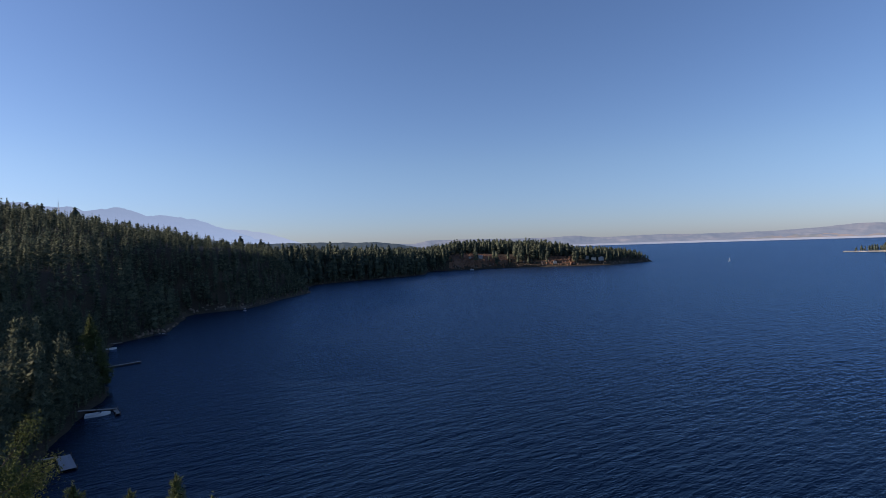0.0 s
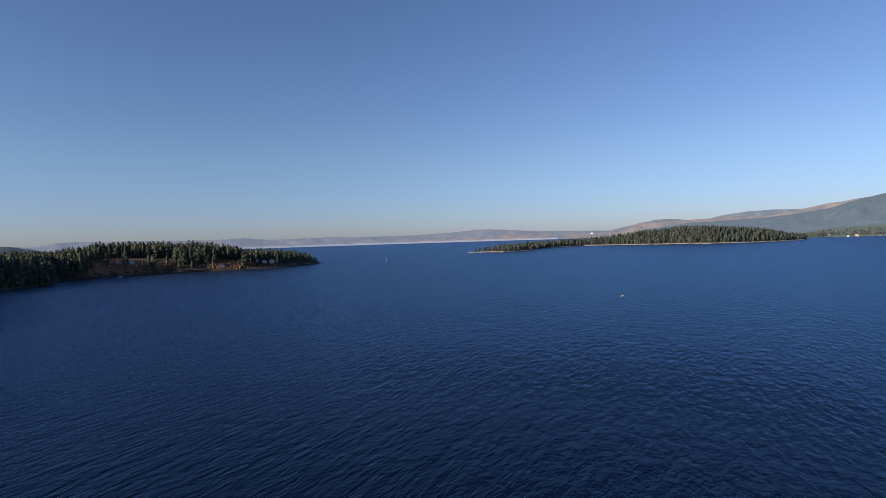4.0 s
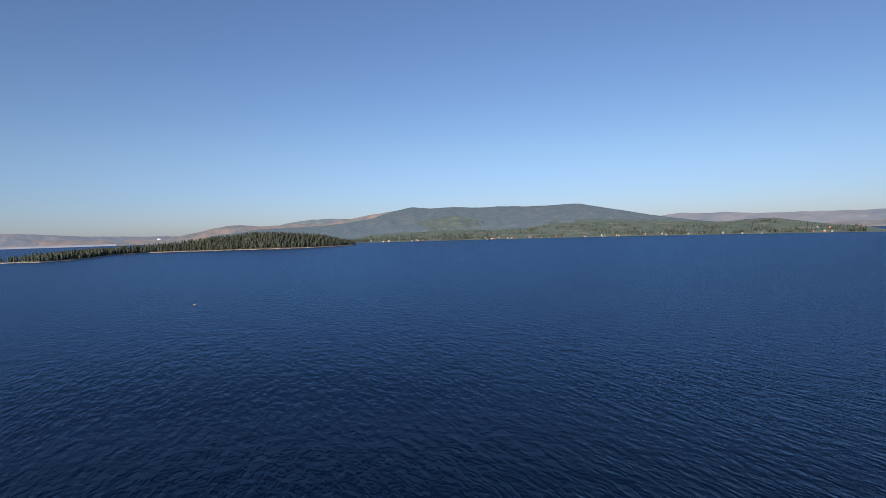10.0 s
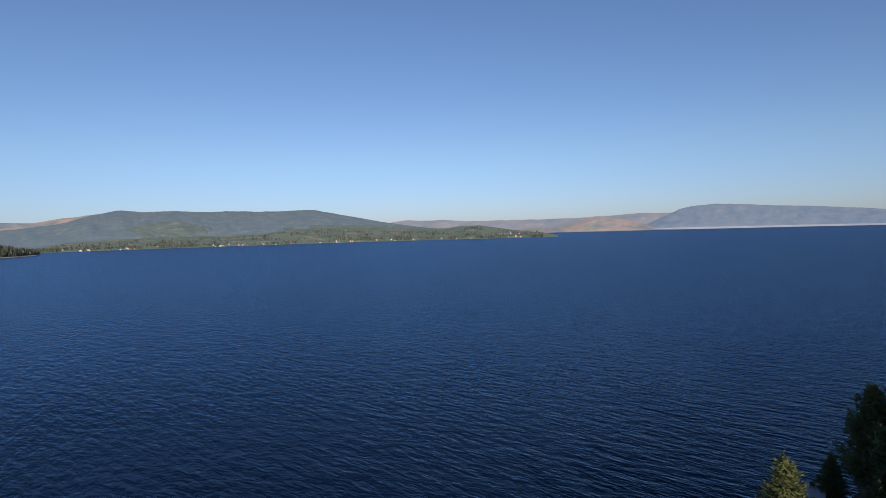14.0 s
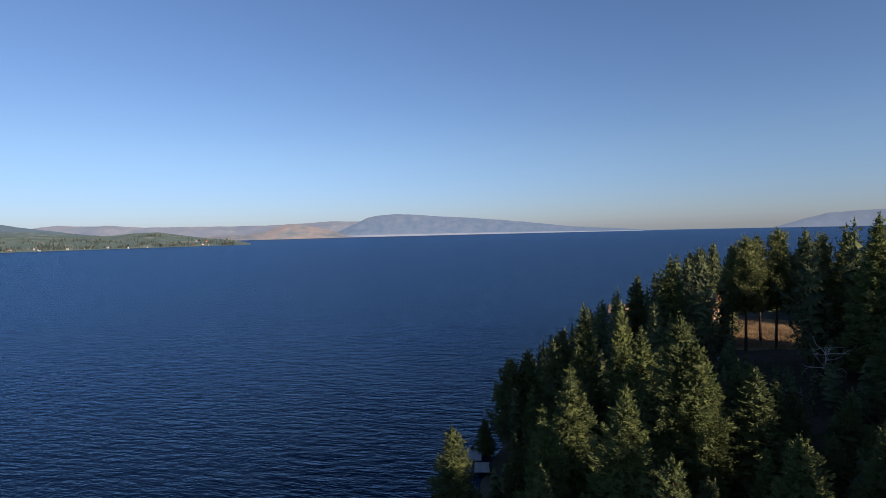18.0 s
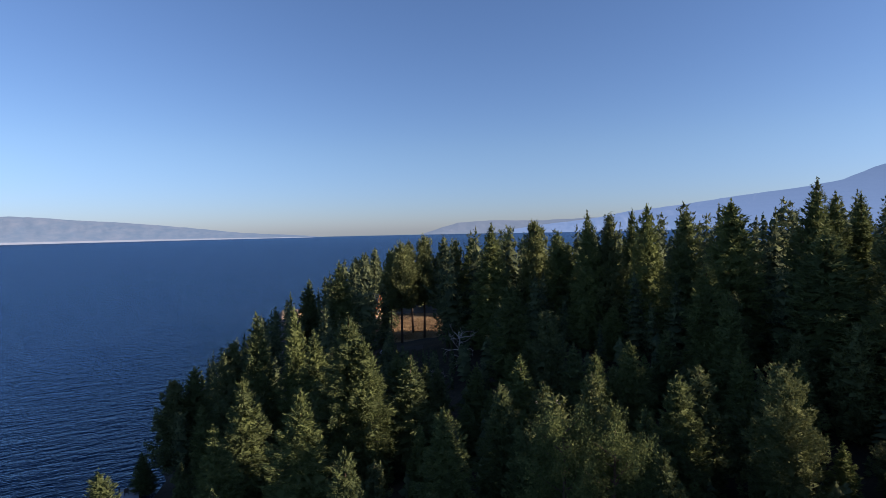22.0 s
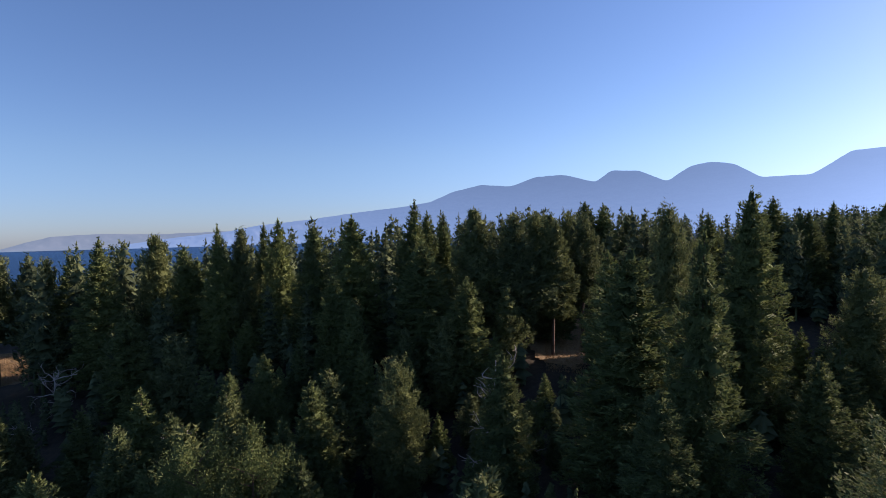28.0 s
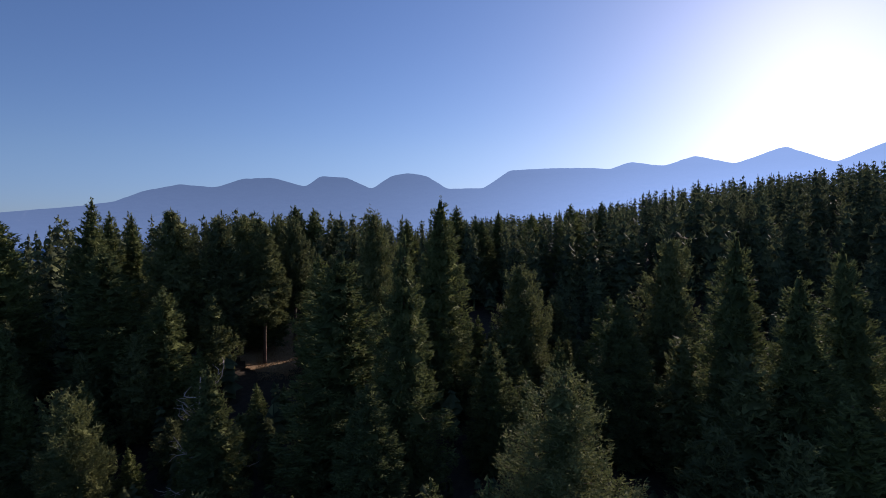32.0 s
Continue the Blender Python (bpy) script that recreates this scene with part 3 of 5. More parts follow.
FIRS_MIDDLE = [(177.9, -5.54, 99, 6.7), (182.8, -0.24, 117, 5.5), (183.3, -1.45, 116, 6.1), (185.8, 1.78, 109, 5.7), (185.8, -12.39, 73, 4.5), (188.0, -8.01, 101, 3.7),
    (188.1, -17.13, 50, 5.8), (189.6, 1.85, 115, 4.1), (190.2, -11.17, 76, 4.2), (191.2, 2.33, 108, 5.4), (191.3, -17.44, 55, 4.6), (193.0, -21.16, 48, 4.6),
    (194.4, -14.11, 63, 5.0), (194.4, 1.82, 103, 6.0), (196.9, -3.65, 90, 6.1), (198.6, -6.16, 84, 5.3), (202.7, -1.18, 143, 6.3), (204.4, 4.03, 103, 7.0),
    (206.3, 2.72, 108, 6.3), (206.5, -0.44, 89, 9.0)]
FIRS_RIDGE = [(210.7, -4.30, 83, 6.1), (219.8, 2.32, 108, 6.8), (225.3, -1.76, 93, 6.3), (223.2, 3.20, 138, 6.9), (224.8, 2.95, 138, 7.5), (233.4, 0.16, 52, 6.3),
    (234.9, 1.65, 145, 6.4), (239.9, 2.84, 152, 8.8), (241.8, 1.30, 144, 6.0), (242.4, 1.45, 146, 6.1), (243.3, -11.36, 59, 4.7), (244.2, 2.17, 156, 5.9),
    (254.7, 2.74, 163, 6.2), (256.6, -6.68, 65, 6.2), (272.1, -4.28, 54, 6.2), (276.0, -1.82, 63, 6.0)]
PINES_SHORE = [(143.5, -13.48, 100, 5.6), (145.4, -12.60, 100, 5.4), (148.8, -10.29, 96, 5.6), (159.8, -2.90, 130, 6.8), (161.3, -2.55, 174, 5.4), 
    (170.6, -18.05, 56, 5.3), (171.9, -0.90, 135, 5.9), (175.8, 0.77, 118, 7.4), (180.4, 0.89, 122, 5.8),
    (181.0, -15.55, 66, 4.5), (187.2, 1.44, 110, 5.8), (199.2, 2.50, 100, 7.9), (203.1, -12.99, 63, 5.3), (208.8, 2.59, 110, 6.3), (211.7, 2.93, 96, 7.6),
    (214.4, -12.09, 57, 5.1), (216.0, 2.33, 96, 8.1)]
PINES_RIDGE = [(216.2, 2.47, 142, 7.7), (218.2, 2.39, 138, 7.3), (226.9, -1.28, 57, 9.6), (227.6, 1.72, 142, 6.7), (229.7, -15.08, 45, 5.2), (230.6, 2.49, 79, 6.2),
    (237.5, 3.89, 72, 7.1), (246.7, -3.43, 77, 6.9), (247.7, 1.71, 144, 6.8), (250.0, -14.18, 35, 7.3), (251.8, 2.63, 156, 6.9), (260.9, -1.07, 83, 7.0),
    (266.3, -0.65, 59, 6.2)]
pines = PINES_SHORE + PINES_RIDGE
# bare-stemmed pines before the clearing and in the glade
TALL = [(164.9, -2.0, 160, 4.4), (166.0, -1.18, 157, 6.6), (167.2, -0.9, 168, 6.0), (168.4, -0.53, 161, 6.4), (170.5, -0.87, 160, 6.2),
        (218.3, 2.1, 112, 6.0), (219.6, 1.6, 99, 5.4), (221.2, 2.0, 117, 6.0), (222.6, 1.8, 106, 5.8)]
for kits, group in ((fir_kits, FIRS_SHORE + FIRS_MIDDLE + FIRS_RIDGE + pines[1::2]), (pine_kits, pines[::2]), (tall_pine_kits, TALL)):
    for b, e, d, w in group:
        px_, py_, _ = at(b, d)
        gz = float(land_height(px_, py_))
        stand(kits, px_, py_, gz, EYE.z + d * math.tan(radians(e)) - gz, w)

# younger trees between them
x, y = scatter(6.9, 128, 300, 24, 122, rs)
x, y, z, s = sized(x, y, 0.42, 0.98, rs, 1.5)
hx, hy, hw = np.array(standing).T
ok = np.array([np.min(np.hypot(hx - a, hy - b) - hw * 0.3) > 1.6 for a, b in zip(x, y)])
x, y, z, s = x[ok], y[ok], z[ok], s[ok]
near_first = np.argsort(np.hypot(x, y))
rest = near_first[190:]
plant("young_wood", [(x[i], y[i], z[i], s[i], rs.uniform(0, 6.3), rs.randint(6)) for i in rest], MIDFAR, FAR_TREES, "young conifers between the taller trees")
for i in near_first[:190]:
    stand(young_pine_kits if rs.rand() < 0.35 else young_fir_kits, x[i], y[i], z[i], 18 * s[i], 5.6 * s[i] * rs.uniform(0.85, 1.2))

for k in fir_kits + pine_kits + tall_pine_kits + close_pine_kits + near_fir_kits + near_pine_kits + young_fir_kits + young_pine_kits:
    if k.name not in used:
        for o in list(k.children) + [k]:
            bpy.data.objects.remove(o)

# seedlings and brush on the ground
x, y = scatter(5.2, 128, 300, 22, 128, rs)
x, y, z, s = sized(x, y, 0.14, 0.42, rs, 1.5, 0.1, True)
plant("undergrowth", [(a, b, c - 0.1, d, rs.uniform(0, 6.3), rs.randint(5)) for a, b, c, d in zip(x, y, z, s)], ROUND, FAR_TREES, "dark brush and young conifers under the trees", "undergrowth")

x, y = scatter(5.2, 232, 288, 128, 190, rs)
x, y, z, s = sized(x, y, 0.2, 0.5, rs, 1.5, 0.1)
plant("hill_undergrowth", [(a, b, c - 0.1, d, rs.uniform(0, 6.3), rs.randint(5)) for a, b, c, d in zip(x, y, z, s)], ROUND, FAR_TREES, "dark brush under the trees on the hill", "undergrowth")

# young growth below the clearing, lower than the view on to it
x, y = scatter(3.3, 162.3, 171.5, 92, 152, rs)
z = land_height(x, y)
s = np.minimum(rs.uniform(0.15, 0.5, len(x)), (EYE.z - np.hypot(x, y) * 0.218 - z - 0.4) / 18)
ok = (s > 0.06) & ((np.hypot(x, y) < 132) | (np.hypot(x, y) > 146))
plant("clearing_brush", [(a, b, c - 0.1, d, rs.uniform(0, 6.3), rs.randint(5)) for a, b, c, d in zip(x[ok], y[ok], z[ok], s[ok])], MID, FAR_TREES, "dark young conifers below the clearing", "undergrowth")

# low brush along the edge of the water
x, y = scatter(2.9, 312, 381, 60, 1060, rs, 0.3)
ok = (shore_distance(x, y, SHORE) < 11) & (rs.rand(len(x)) < np.where(np.hypot(x, y) < 320, 0.9, 0.45))
x, y = x[ok], y[ok]
z = np.maximum(land_height(x, y), -0.2)
low = (bearing_of(x, y) > 0.3) | ((bearing_of(x, y) > -28.5) & (bearing_of(x, y) < -20))
s = np.where(low, rs.uniform(0.05, 0.13, len(x)), np.minimum(rs.uniform(0.22, 0.50, len(x)), 0.12 + shore_distance(x, y, SHORE) * 0.06))
plant("shore_brush", [(a, b, c - 0.2, d, rs.uniform(0, 6.3), rs.randint(5) + (5 if math.hypot(a, b) > 330 else 0)) for a, b, c, d in zip(x, y, z, s)], MID + ROUND, BAY_TREES, "dark brush along the edge of the lake", "undergrowth")

# trees that stand out over the near bank of the bay
er = np.random.RandomState(77)
spots = []
for b, d, h in [(-37.6, 148, 13), (-37.1, 155, 15), (-36.4, 158, 12), (-36.0, 166, 17), (-35.5, 171, 13), (-35.0, 178, 17), (-34.5, 180, 14), (-34.0, 188, 17), (-33.5, 191, 14), (-33.1, 198, 16), (-32.6, 203, 14)]:
    x, y = d * math.sin(math.radians(b)), d * math.cos(math.radians(b))
    z = max(float(land_height(np.array([x]), np.array([y]))[0]), -0.1)
    spots.append((x, y, z - 0.3, h / 18, er.uniform(0, 6.3), er.randint(6)))
plant("bank_trees", spots, MIDFAR, BAY_TREES, "dark green conifers over the bank of the bay")

# the rest of the same wood, the hill beyond it and the shore of the bay
x, y = scatter(8.6, 128, 290, 122, 225, rs)
x, y, z, s = sized(x, y, 0.95, 1.75, rs, 1.6)
plant("wood", [(a, b, c, d, rs.uniform(0, 6.3), rs.randint(6)) for a, b, c, d in zip(x, y, z, s)], MIDFAR, FAR_TREES, "dense conifer wood on the slope above the shore")
x, y = scatter(9.0, 238, 290, 225, 400, rs)
x, y, z, s = sized(x, y, 0.75, 1.25, rs, 1.3)
plant("hill_wood", [(a, b, c, d, rs.uniform(0, 6.3), rs.randint(5)) for a, b, c, d in zip(x, y, z, s)], MID, FAR_TREES, "dark conifer wood on the hill behind the shore")
x, y = scatter(7.0, 312, 361, 96, 300, rs, 4.0)
x, y, z, s = sized(x, y, 0.7, 1.2, rs)
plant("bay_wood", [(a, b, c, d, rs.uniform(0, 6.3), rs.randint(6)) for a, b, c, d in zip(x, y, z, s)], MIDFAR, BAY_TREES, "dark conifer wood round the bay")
x, y = scatter(7.8, 312, 361, 300, 620, rs, 3.0)
x, y, z, s = sized(x, y, 0.5, 1.2, rs, 2.4)
plant("bay_slope_wood", [(a, b, c, d, rs.uniform(0, 6.3), rs.randint(5)) for a, b, c, d in zip(x, y, z, s)], MID, BAY_TREES, "dark conifer wood on the slope over the bay")
x, y = scatter(7.0, 328, 359.5, 240, 900, rs, 3.0)
ok = shore_distance(x, y, SHORE) < 42
x, y = x[ok], y[ok]
x, y, z, s = sized(x, y, 0.3, 0.85, rs, 1.0, 0.2)
plant("bay_edge_wood", [(a, b, c, d, rs.uniform(0, 6.3), rs.randint(5)) for a, b, c, d in zip(x, y, z, s)], MID, BAY_TREES, "dark young conifers crowding the edge of the bay")
x, y = scatter(7.6, 312, 358, 620, 1110, rs, 1.0)
ok = np.hypot(x, y) < np.interp(bearing_of(x, y), (-46, -16, -10, 0, 6), (740, 780, 930, 1010, 1110))
x, y = x[ok], y[ok]
x, y, z, s = sized(x, y, 0.55, 1.6, rs, 3.4)
lift = (rs.rand(len(x)) < 0.10) & (bearing_of(x, y) < -4)
s = np.where(lift, s * rs.uniform(1.05, 1.3, len(x)), s)
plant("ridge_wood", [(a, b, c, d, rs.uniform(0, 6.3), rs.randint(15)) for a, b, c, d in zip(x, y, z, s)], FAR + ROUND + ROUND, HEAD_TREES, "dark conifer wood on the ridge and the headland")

x, y = scatter(6.8, 355, 382, 840, 1130, rs, 4.0)
x, y, z, s = sized(x, y, 0.42, 1.5, rs, 3.2, 0.2)
plant("headland_wood", [(a, b, c, d, rs.uniform(0, 6.3), rs.randint(15)) for a, b, c, d in zip(x, y, z, s)], FAR + ROUND + ROUND, HEAD_TREES, "dark dense conifer wood on the headland")

# ---- the wooded spit across the water ----
SPIT = [at(b, d)[:2] for b, d in ((36.6, 1407), (38.9, 1412), (40.4, 1375), (43.1, 1452), (44.2, 1523), (45.1, 1640), (46.1, 1756), (48.6, 1862), (51.5, 1848), (54.4, 1809), (57.4, 1796), (60.4, 1762), (63.4, 1796), (66.4, 1895), (67.9, 2022), (68.3, 2100), (66, 2230), (56, 2130), (46, 1960), (41, 1600))]
SPIT_LINE = [(36.6, -1.44), (37.9, -1.16), (40.2, -0.87), (42.0, -0.77), (43.1, -0.58), (44.7, -0.35), (48.1, -0.22), (49.8, -0.1), (51.5, -0.03), (53.3, 0.14), (56.2, 0.25), (57.7, 0.43), (58.7, 0.46), (61, 0.35), (63.4, 0.16), (66.4, -0.04), (68.2, -0.39)]


def spit_height(x, y):
    s = shore_distance(x, y, SPIT)
    b, r = bearing_of(x, y), np.hypot(x, y)
    top = EYE.z + r * np.tan(np.radians(np.interp(b, *np.array(SPIT_LINE).T))) - 15
    return np.where(s > 0, np.clip(top, 1.2, 48) * np.clip(s / 130, 0, 1) ** 1.2 + np.clip(s / 6, 0, 1) * 1.0, np.maximum(s * 0.2, -3))


DRY = mottled("dry_shore", [(0.3, (0.05, 0.05, 0.035)), (0.6, (0.11, 0.095, 0.06)), (0.8, (0.24, 0.20, 0.14))], 0.02, 0.3, relief=0.5, depth=0.5)
sheet("spit_ground", np.arange(800, 2050, 14.0), np.arange(700, 1600, 14.0), spit_height, -1.0, DRY, "low dry spit of land with a pale shore")
g = np.arange(700, 2100, 8.2)
x, y = np.meshgrid(g, g)
x, y = (x + rs.uniform(-5, 5, x.shape)).ravel(), (y + rs.uniform(-5, 5, y.shape)).ravel()
ok = shore_distance(x, y, SPIT) > 6
x, y = x[ok], y[ok]
z = spit_height(x, y)
lim = EYE.z + np.hypot(x, y) * np.tan(np.radians(np.interp(bearing_of(x, y), *np.array(SPIT_LINE).T)))
s = np.clip(np.minimum(rs.uniform(0.4, 1.15, len(x)), (lim - z + rs.uniform(-7, 2.5, len(x))) / 18), 0.22, 1.15)
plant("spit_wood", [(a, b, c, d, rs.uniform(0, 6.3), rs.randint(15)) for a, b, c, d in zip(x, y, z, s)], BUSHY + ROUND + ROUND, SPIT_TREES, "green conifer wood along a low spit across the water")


def strand(name, outline_points, inner, outer, mat, label):
    """A narrow strip of stones along a shore: inner metres up the bank, outer metres into the water."""
    pts = [Vector((*q, 0)) for q in outline_points]
    fine_pts = [a.lerp(b, k / 24) for a, b in zip(pts, pts[1:]) for k in range(24)] + [pts[-1]]
    v, f = [], []
    for i, q in enumerate(fine_pts):
        along = (fine_pts[min(i + 1, len(fine_pts) - 1)] - fine_pts[max(i - 1, 0)]).normalized()
        land = Vector((-along.y, along.x, 0))
        w = 1 + 0.45 * math.sin(i * 0.71) + 0.35 * math.sin(i * 0.23 + 1)
        v += [q - land * outer + Vector((0, 0, -0.3)), q + land * inner * 0.35 * w + Vector((0, 0, 0.55)), q + land * inner * w + Vector((0, 0, 1.7 + 0.4 * w))]
    for i in range(len(fine_pts) - 1):
        for j in (0, 1):
            f.append((3 * i + j, 3 * i + j + 1, 3 * i + j + 4, 3 * i + j + 3))
    return tagged(new(name, raw_mesh(name, [tuple(q) for q in v], f, mat)), label, "shore", kind="structure")


PALE_STONES = mottled("pale_stones", [(0.3, (0.15, 0.135, 0.11)), (0.5, (0.28, 0.26, 0.22)), (0.7, (0.44, 0.41, 0.37))], 0.05, 0.6, relief=0.6, depth=0.3)
strand("beach_spit", SPIT[:15], 3.2, 2.0, PALE_STONES, "narrow pale stony shore along the wooded spit")


# ---- far hills and mountains ----
def ridge(name, line, far, near, foot, mat, label, rough=0.02, step=0.12, seed=1, rows=14):
    """A range of hills whose crest follows line (bearing, degrees above the level) at the distance far and falls to the shore at the distance near."""
    lb, le = np.array(line, float).T
    b = np.arange(lb[0], lb[-1] + step, step)
    e = np.interp(b, lb, le)
    soft = np.hanning(11)[1:-1] / np.hanning(11).sum()
    e = np.convolve(np.pad(e, 4, mode="edge"), soft, "valid")
    e = e + value_noise(b * 40, b * 0, 22, seed) * rough + value_noise(b * 40, b * 0, 7, seed + 1) * rough * 0.5
    v = []
    for j in range(rows + 1):
        k = j / rows
        d = near + (far - near) * k
        crest = EYE.z + far * np.tan(np.radians(e))
        gully = value_noise(b * 40 + j * 3, b * 0 + j * 11, 34, seed + 2) + 0.5 * value_noise(b * 40 + j * 2, b * 0 + j * 11, 12, seed + 3)
        z = foot + (crest - foot) * (k ** 0.85) + gully * (crest - foot) * 0.07 * math.sin(k * math.pi)
        v.append(np.stack([np.sin(np.radians(b)) * d, np.cos(np.radians(b)) * d, z], 1))
    v.append(v[-1].copy())  # the back slope has its own crest, so that the edge stays crisp
    v.append(np.stack([np.sin(np.radians(b)) * (far + 60), np.cos(np.radians(b)) * (far + 60), np.full(len(b), foot)], 1))
    n, m = len(b), len(v)
    idx = np.arange(n * m).reshape(m, n)
    q = np.delete(np.stack([idx[:-1, :-1], idx[:-1, 1:], idx[1:, 1:], idx[1:, :-1]], -1), rows, 0).reshape(-1, 4)
    ob = new(name, smooth(raw_mesh(name, np.concatenate(v), q, mat)))
    return tagged(ob, label, "hills", kind="structure")


# these ranges are blue and pale from haze painted on as emission
BLUE = distance("hazed_blue_mountains", [(0.35, (0.04, 0.05, 0.065)), (0.65, (0.07, 0.075, 0.085))], 0.010, (0.30, 0.46, 0.72), 0.39, (0.86, 2.5))
WEST = distance("hazed_blue_hill", [(0.35, (0.04, 0.05, 0.065)), (0.65, (0.08, 0.08, 0.085))], 0.012, (0.30, 0.46, 0.62), 0.25)
FAINT = distance("hazed_faint_mountains", [(0.35, (0.06, 0.065, 0.07)), (0.65, (0.08, 0.08, 0.085))], 0.008, (0.38, 0.50, 0.63), 0.24)
PALE = distance("hazed_pale_mountains", [(0.35, (0.05, 0.06, 0.075)), (0.65, (0.08, 0.08, 0.09))], 0.008, (0.42, 0.56, 0.74), 0.43)
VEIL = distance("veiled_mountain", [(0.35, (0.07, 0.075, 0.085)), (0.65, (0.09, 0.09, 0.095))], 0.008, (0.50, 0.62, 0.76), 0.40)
# the hills round the lake carry the same painted haze glow
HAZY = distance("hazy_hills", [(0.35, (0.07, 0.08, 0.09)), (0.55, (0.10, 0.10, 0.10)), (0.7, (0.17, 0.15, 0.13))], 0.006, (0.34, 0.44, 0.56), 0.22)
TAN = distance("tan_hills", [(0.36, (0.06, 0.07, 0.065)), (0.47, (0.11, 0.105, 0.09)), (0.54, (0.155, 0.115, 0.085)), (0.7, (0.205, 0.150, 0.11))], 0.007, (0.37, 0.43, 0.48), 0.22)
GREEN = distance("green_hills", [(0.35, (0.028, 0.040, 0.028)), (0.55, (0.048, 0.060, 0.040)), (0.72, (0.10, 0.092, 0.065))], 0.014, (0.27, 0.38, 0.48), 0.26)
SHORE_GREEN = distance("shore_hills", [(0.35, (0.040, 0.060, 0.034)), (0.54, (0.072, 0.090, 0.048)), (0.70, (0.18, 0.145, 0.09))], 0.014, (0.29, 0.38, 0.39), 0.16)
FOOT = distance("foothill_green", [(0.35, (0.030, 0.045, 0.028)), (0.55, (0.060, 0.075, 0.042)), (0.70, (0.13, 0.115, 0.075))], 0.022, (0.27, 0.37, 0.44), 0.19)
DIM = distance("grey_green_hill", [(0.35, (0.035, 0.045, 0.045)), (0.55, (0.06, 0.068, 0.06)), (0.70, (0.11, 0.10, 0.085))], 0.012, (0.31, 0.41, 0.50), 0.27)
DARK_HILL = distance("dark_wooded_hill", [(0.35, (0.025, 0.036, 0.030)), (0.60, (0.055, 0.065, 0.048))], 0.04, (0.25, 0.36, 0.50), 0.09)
BRIGHT = distance("glowing_shore_line", [(0.4, (0.12, 0.125, 0.13)), (0.6, (0.15, 0.15, 0.155))], 0.01, (0.46, 0.56, 0.70), 0.24)

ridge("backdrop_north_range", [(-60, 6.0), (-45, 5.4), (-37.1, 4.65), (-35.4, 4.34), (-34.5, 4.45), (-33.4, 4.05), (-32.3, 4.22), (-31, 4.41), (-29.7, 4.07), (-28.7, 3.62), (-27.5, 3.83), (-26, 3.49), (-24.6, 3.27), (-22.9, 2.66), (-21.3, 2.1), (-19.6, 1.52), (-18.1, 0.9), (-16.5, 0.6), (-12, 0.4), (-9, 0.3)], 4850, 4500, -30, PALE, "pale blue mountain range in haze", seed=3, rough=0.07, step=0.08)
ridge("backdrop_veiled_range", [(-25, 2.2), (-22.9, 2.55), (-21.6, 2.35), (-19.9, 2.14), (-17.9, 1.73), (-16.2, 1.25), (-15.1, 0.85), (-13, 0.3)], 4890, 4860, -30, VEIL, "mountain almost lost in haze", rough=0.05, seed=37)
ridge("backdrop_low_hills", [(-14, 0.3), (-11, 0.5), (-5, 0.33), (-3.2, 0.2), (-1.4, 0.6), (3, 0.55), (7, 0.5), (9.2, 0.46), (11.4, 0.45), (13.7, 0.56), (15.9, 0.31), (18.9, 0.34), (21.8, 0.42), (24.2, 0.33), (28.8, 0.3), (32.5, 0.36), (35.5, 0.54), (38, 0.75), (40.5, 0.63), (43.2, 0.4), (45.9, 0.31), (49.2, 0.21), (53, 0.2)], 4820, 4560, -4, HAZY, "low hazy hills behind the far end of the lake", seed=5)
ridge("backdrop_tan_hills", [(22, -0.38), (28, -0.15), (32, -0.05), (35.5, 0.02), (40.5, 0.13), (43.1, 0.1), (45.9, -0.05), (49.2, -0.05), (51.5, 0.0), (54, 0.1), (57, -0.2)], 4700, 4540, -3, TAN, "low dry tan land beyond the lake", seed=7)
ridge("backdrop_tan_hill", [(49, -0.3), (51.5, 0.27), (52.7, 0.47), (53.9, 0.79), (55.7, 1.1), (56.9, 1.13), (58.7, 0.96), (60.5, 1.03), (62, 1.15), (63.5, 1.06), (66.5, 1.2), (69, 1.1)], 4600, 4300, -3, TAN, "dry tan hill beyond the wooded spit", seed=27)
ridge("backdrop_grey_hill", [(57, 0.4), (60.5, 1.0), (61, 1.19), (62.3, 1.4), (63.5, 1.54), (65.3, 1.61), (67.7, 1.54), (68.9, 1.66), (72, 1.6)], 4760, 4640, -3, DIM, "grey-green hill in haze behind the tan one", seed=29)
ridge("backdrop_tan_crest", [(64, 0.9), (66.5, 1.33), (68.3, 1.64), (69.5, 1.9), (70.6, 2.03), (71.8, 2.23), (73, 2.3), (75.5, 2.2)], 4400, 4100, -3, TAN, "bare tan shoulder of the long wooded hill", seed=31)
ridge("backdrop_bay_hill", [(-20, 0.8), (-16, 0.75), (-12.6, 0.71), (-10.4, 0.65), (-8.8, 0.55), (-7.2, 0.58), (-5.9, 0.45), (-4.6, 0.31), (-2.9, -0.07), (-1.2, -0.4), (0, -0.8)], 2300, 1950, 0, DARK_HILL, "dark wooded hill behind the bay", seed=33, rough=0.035)
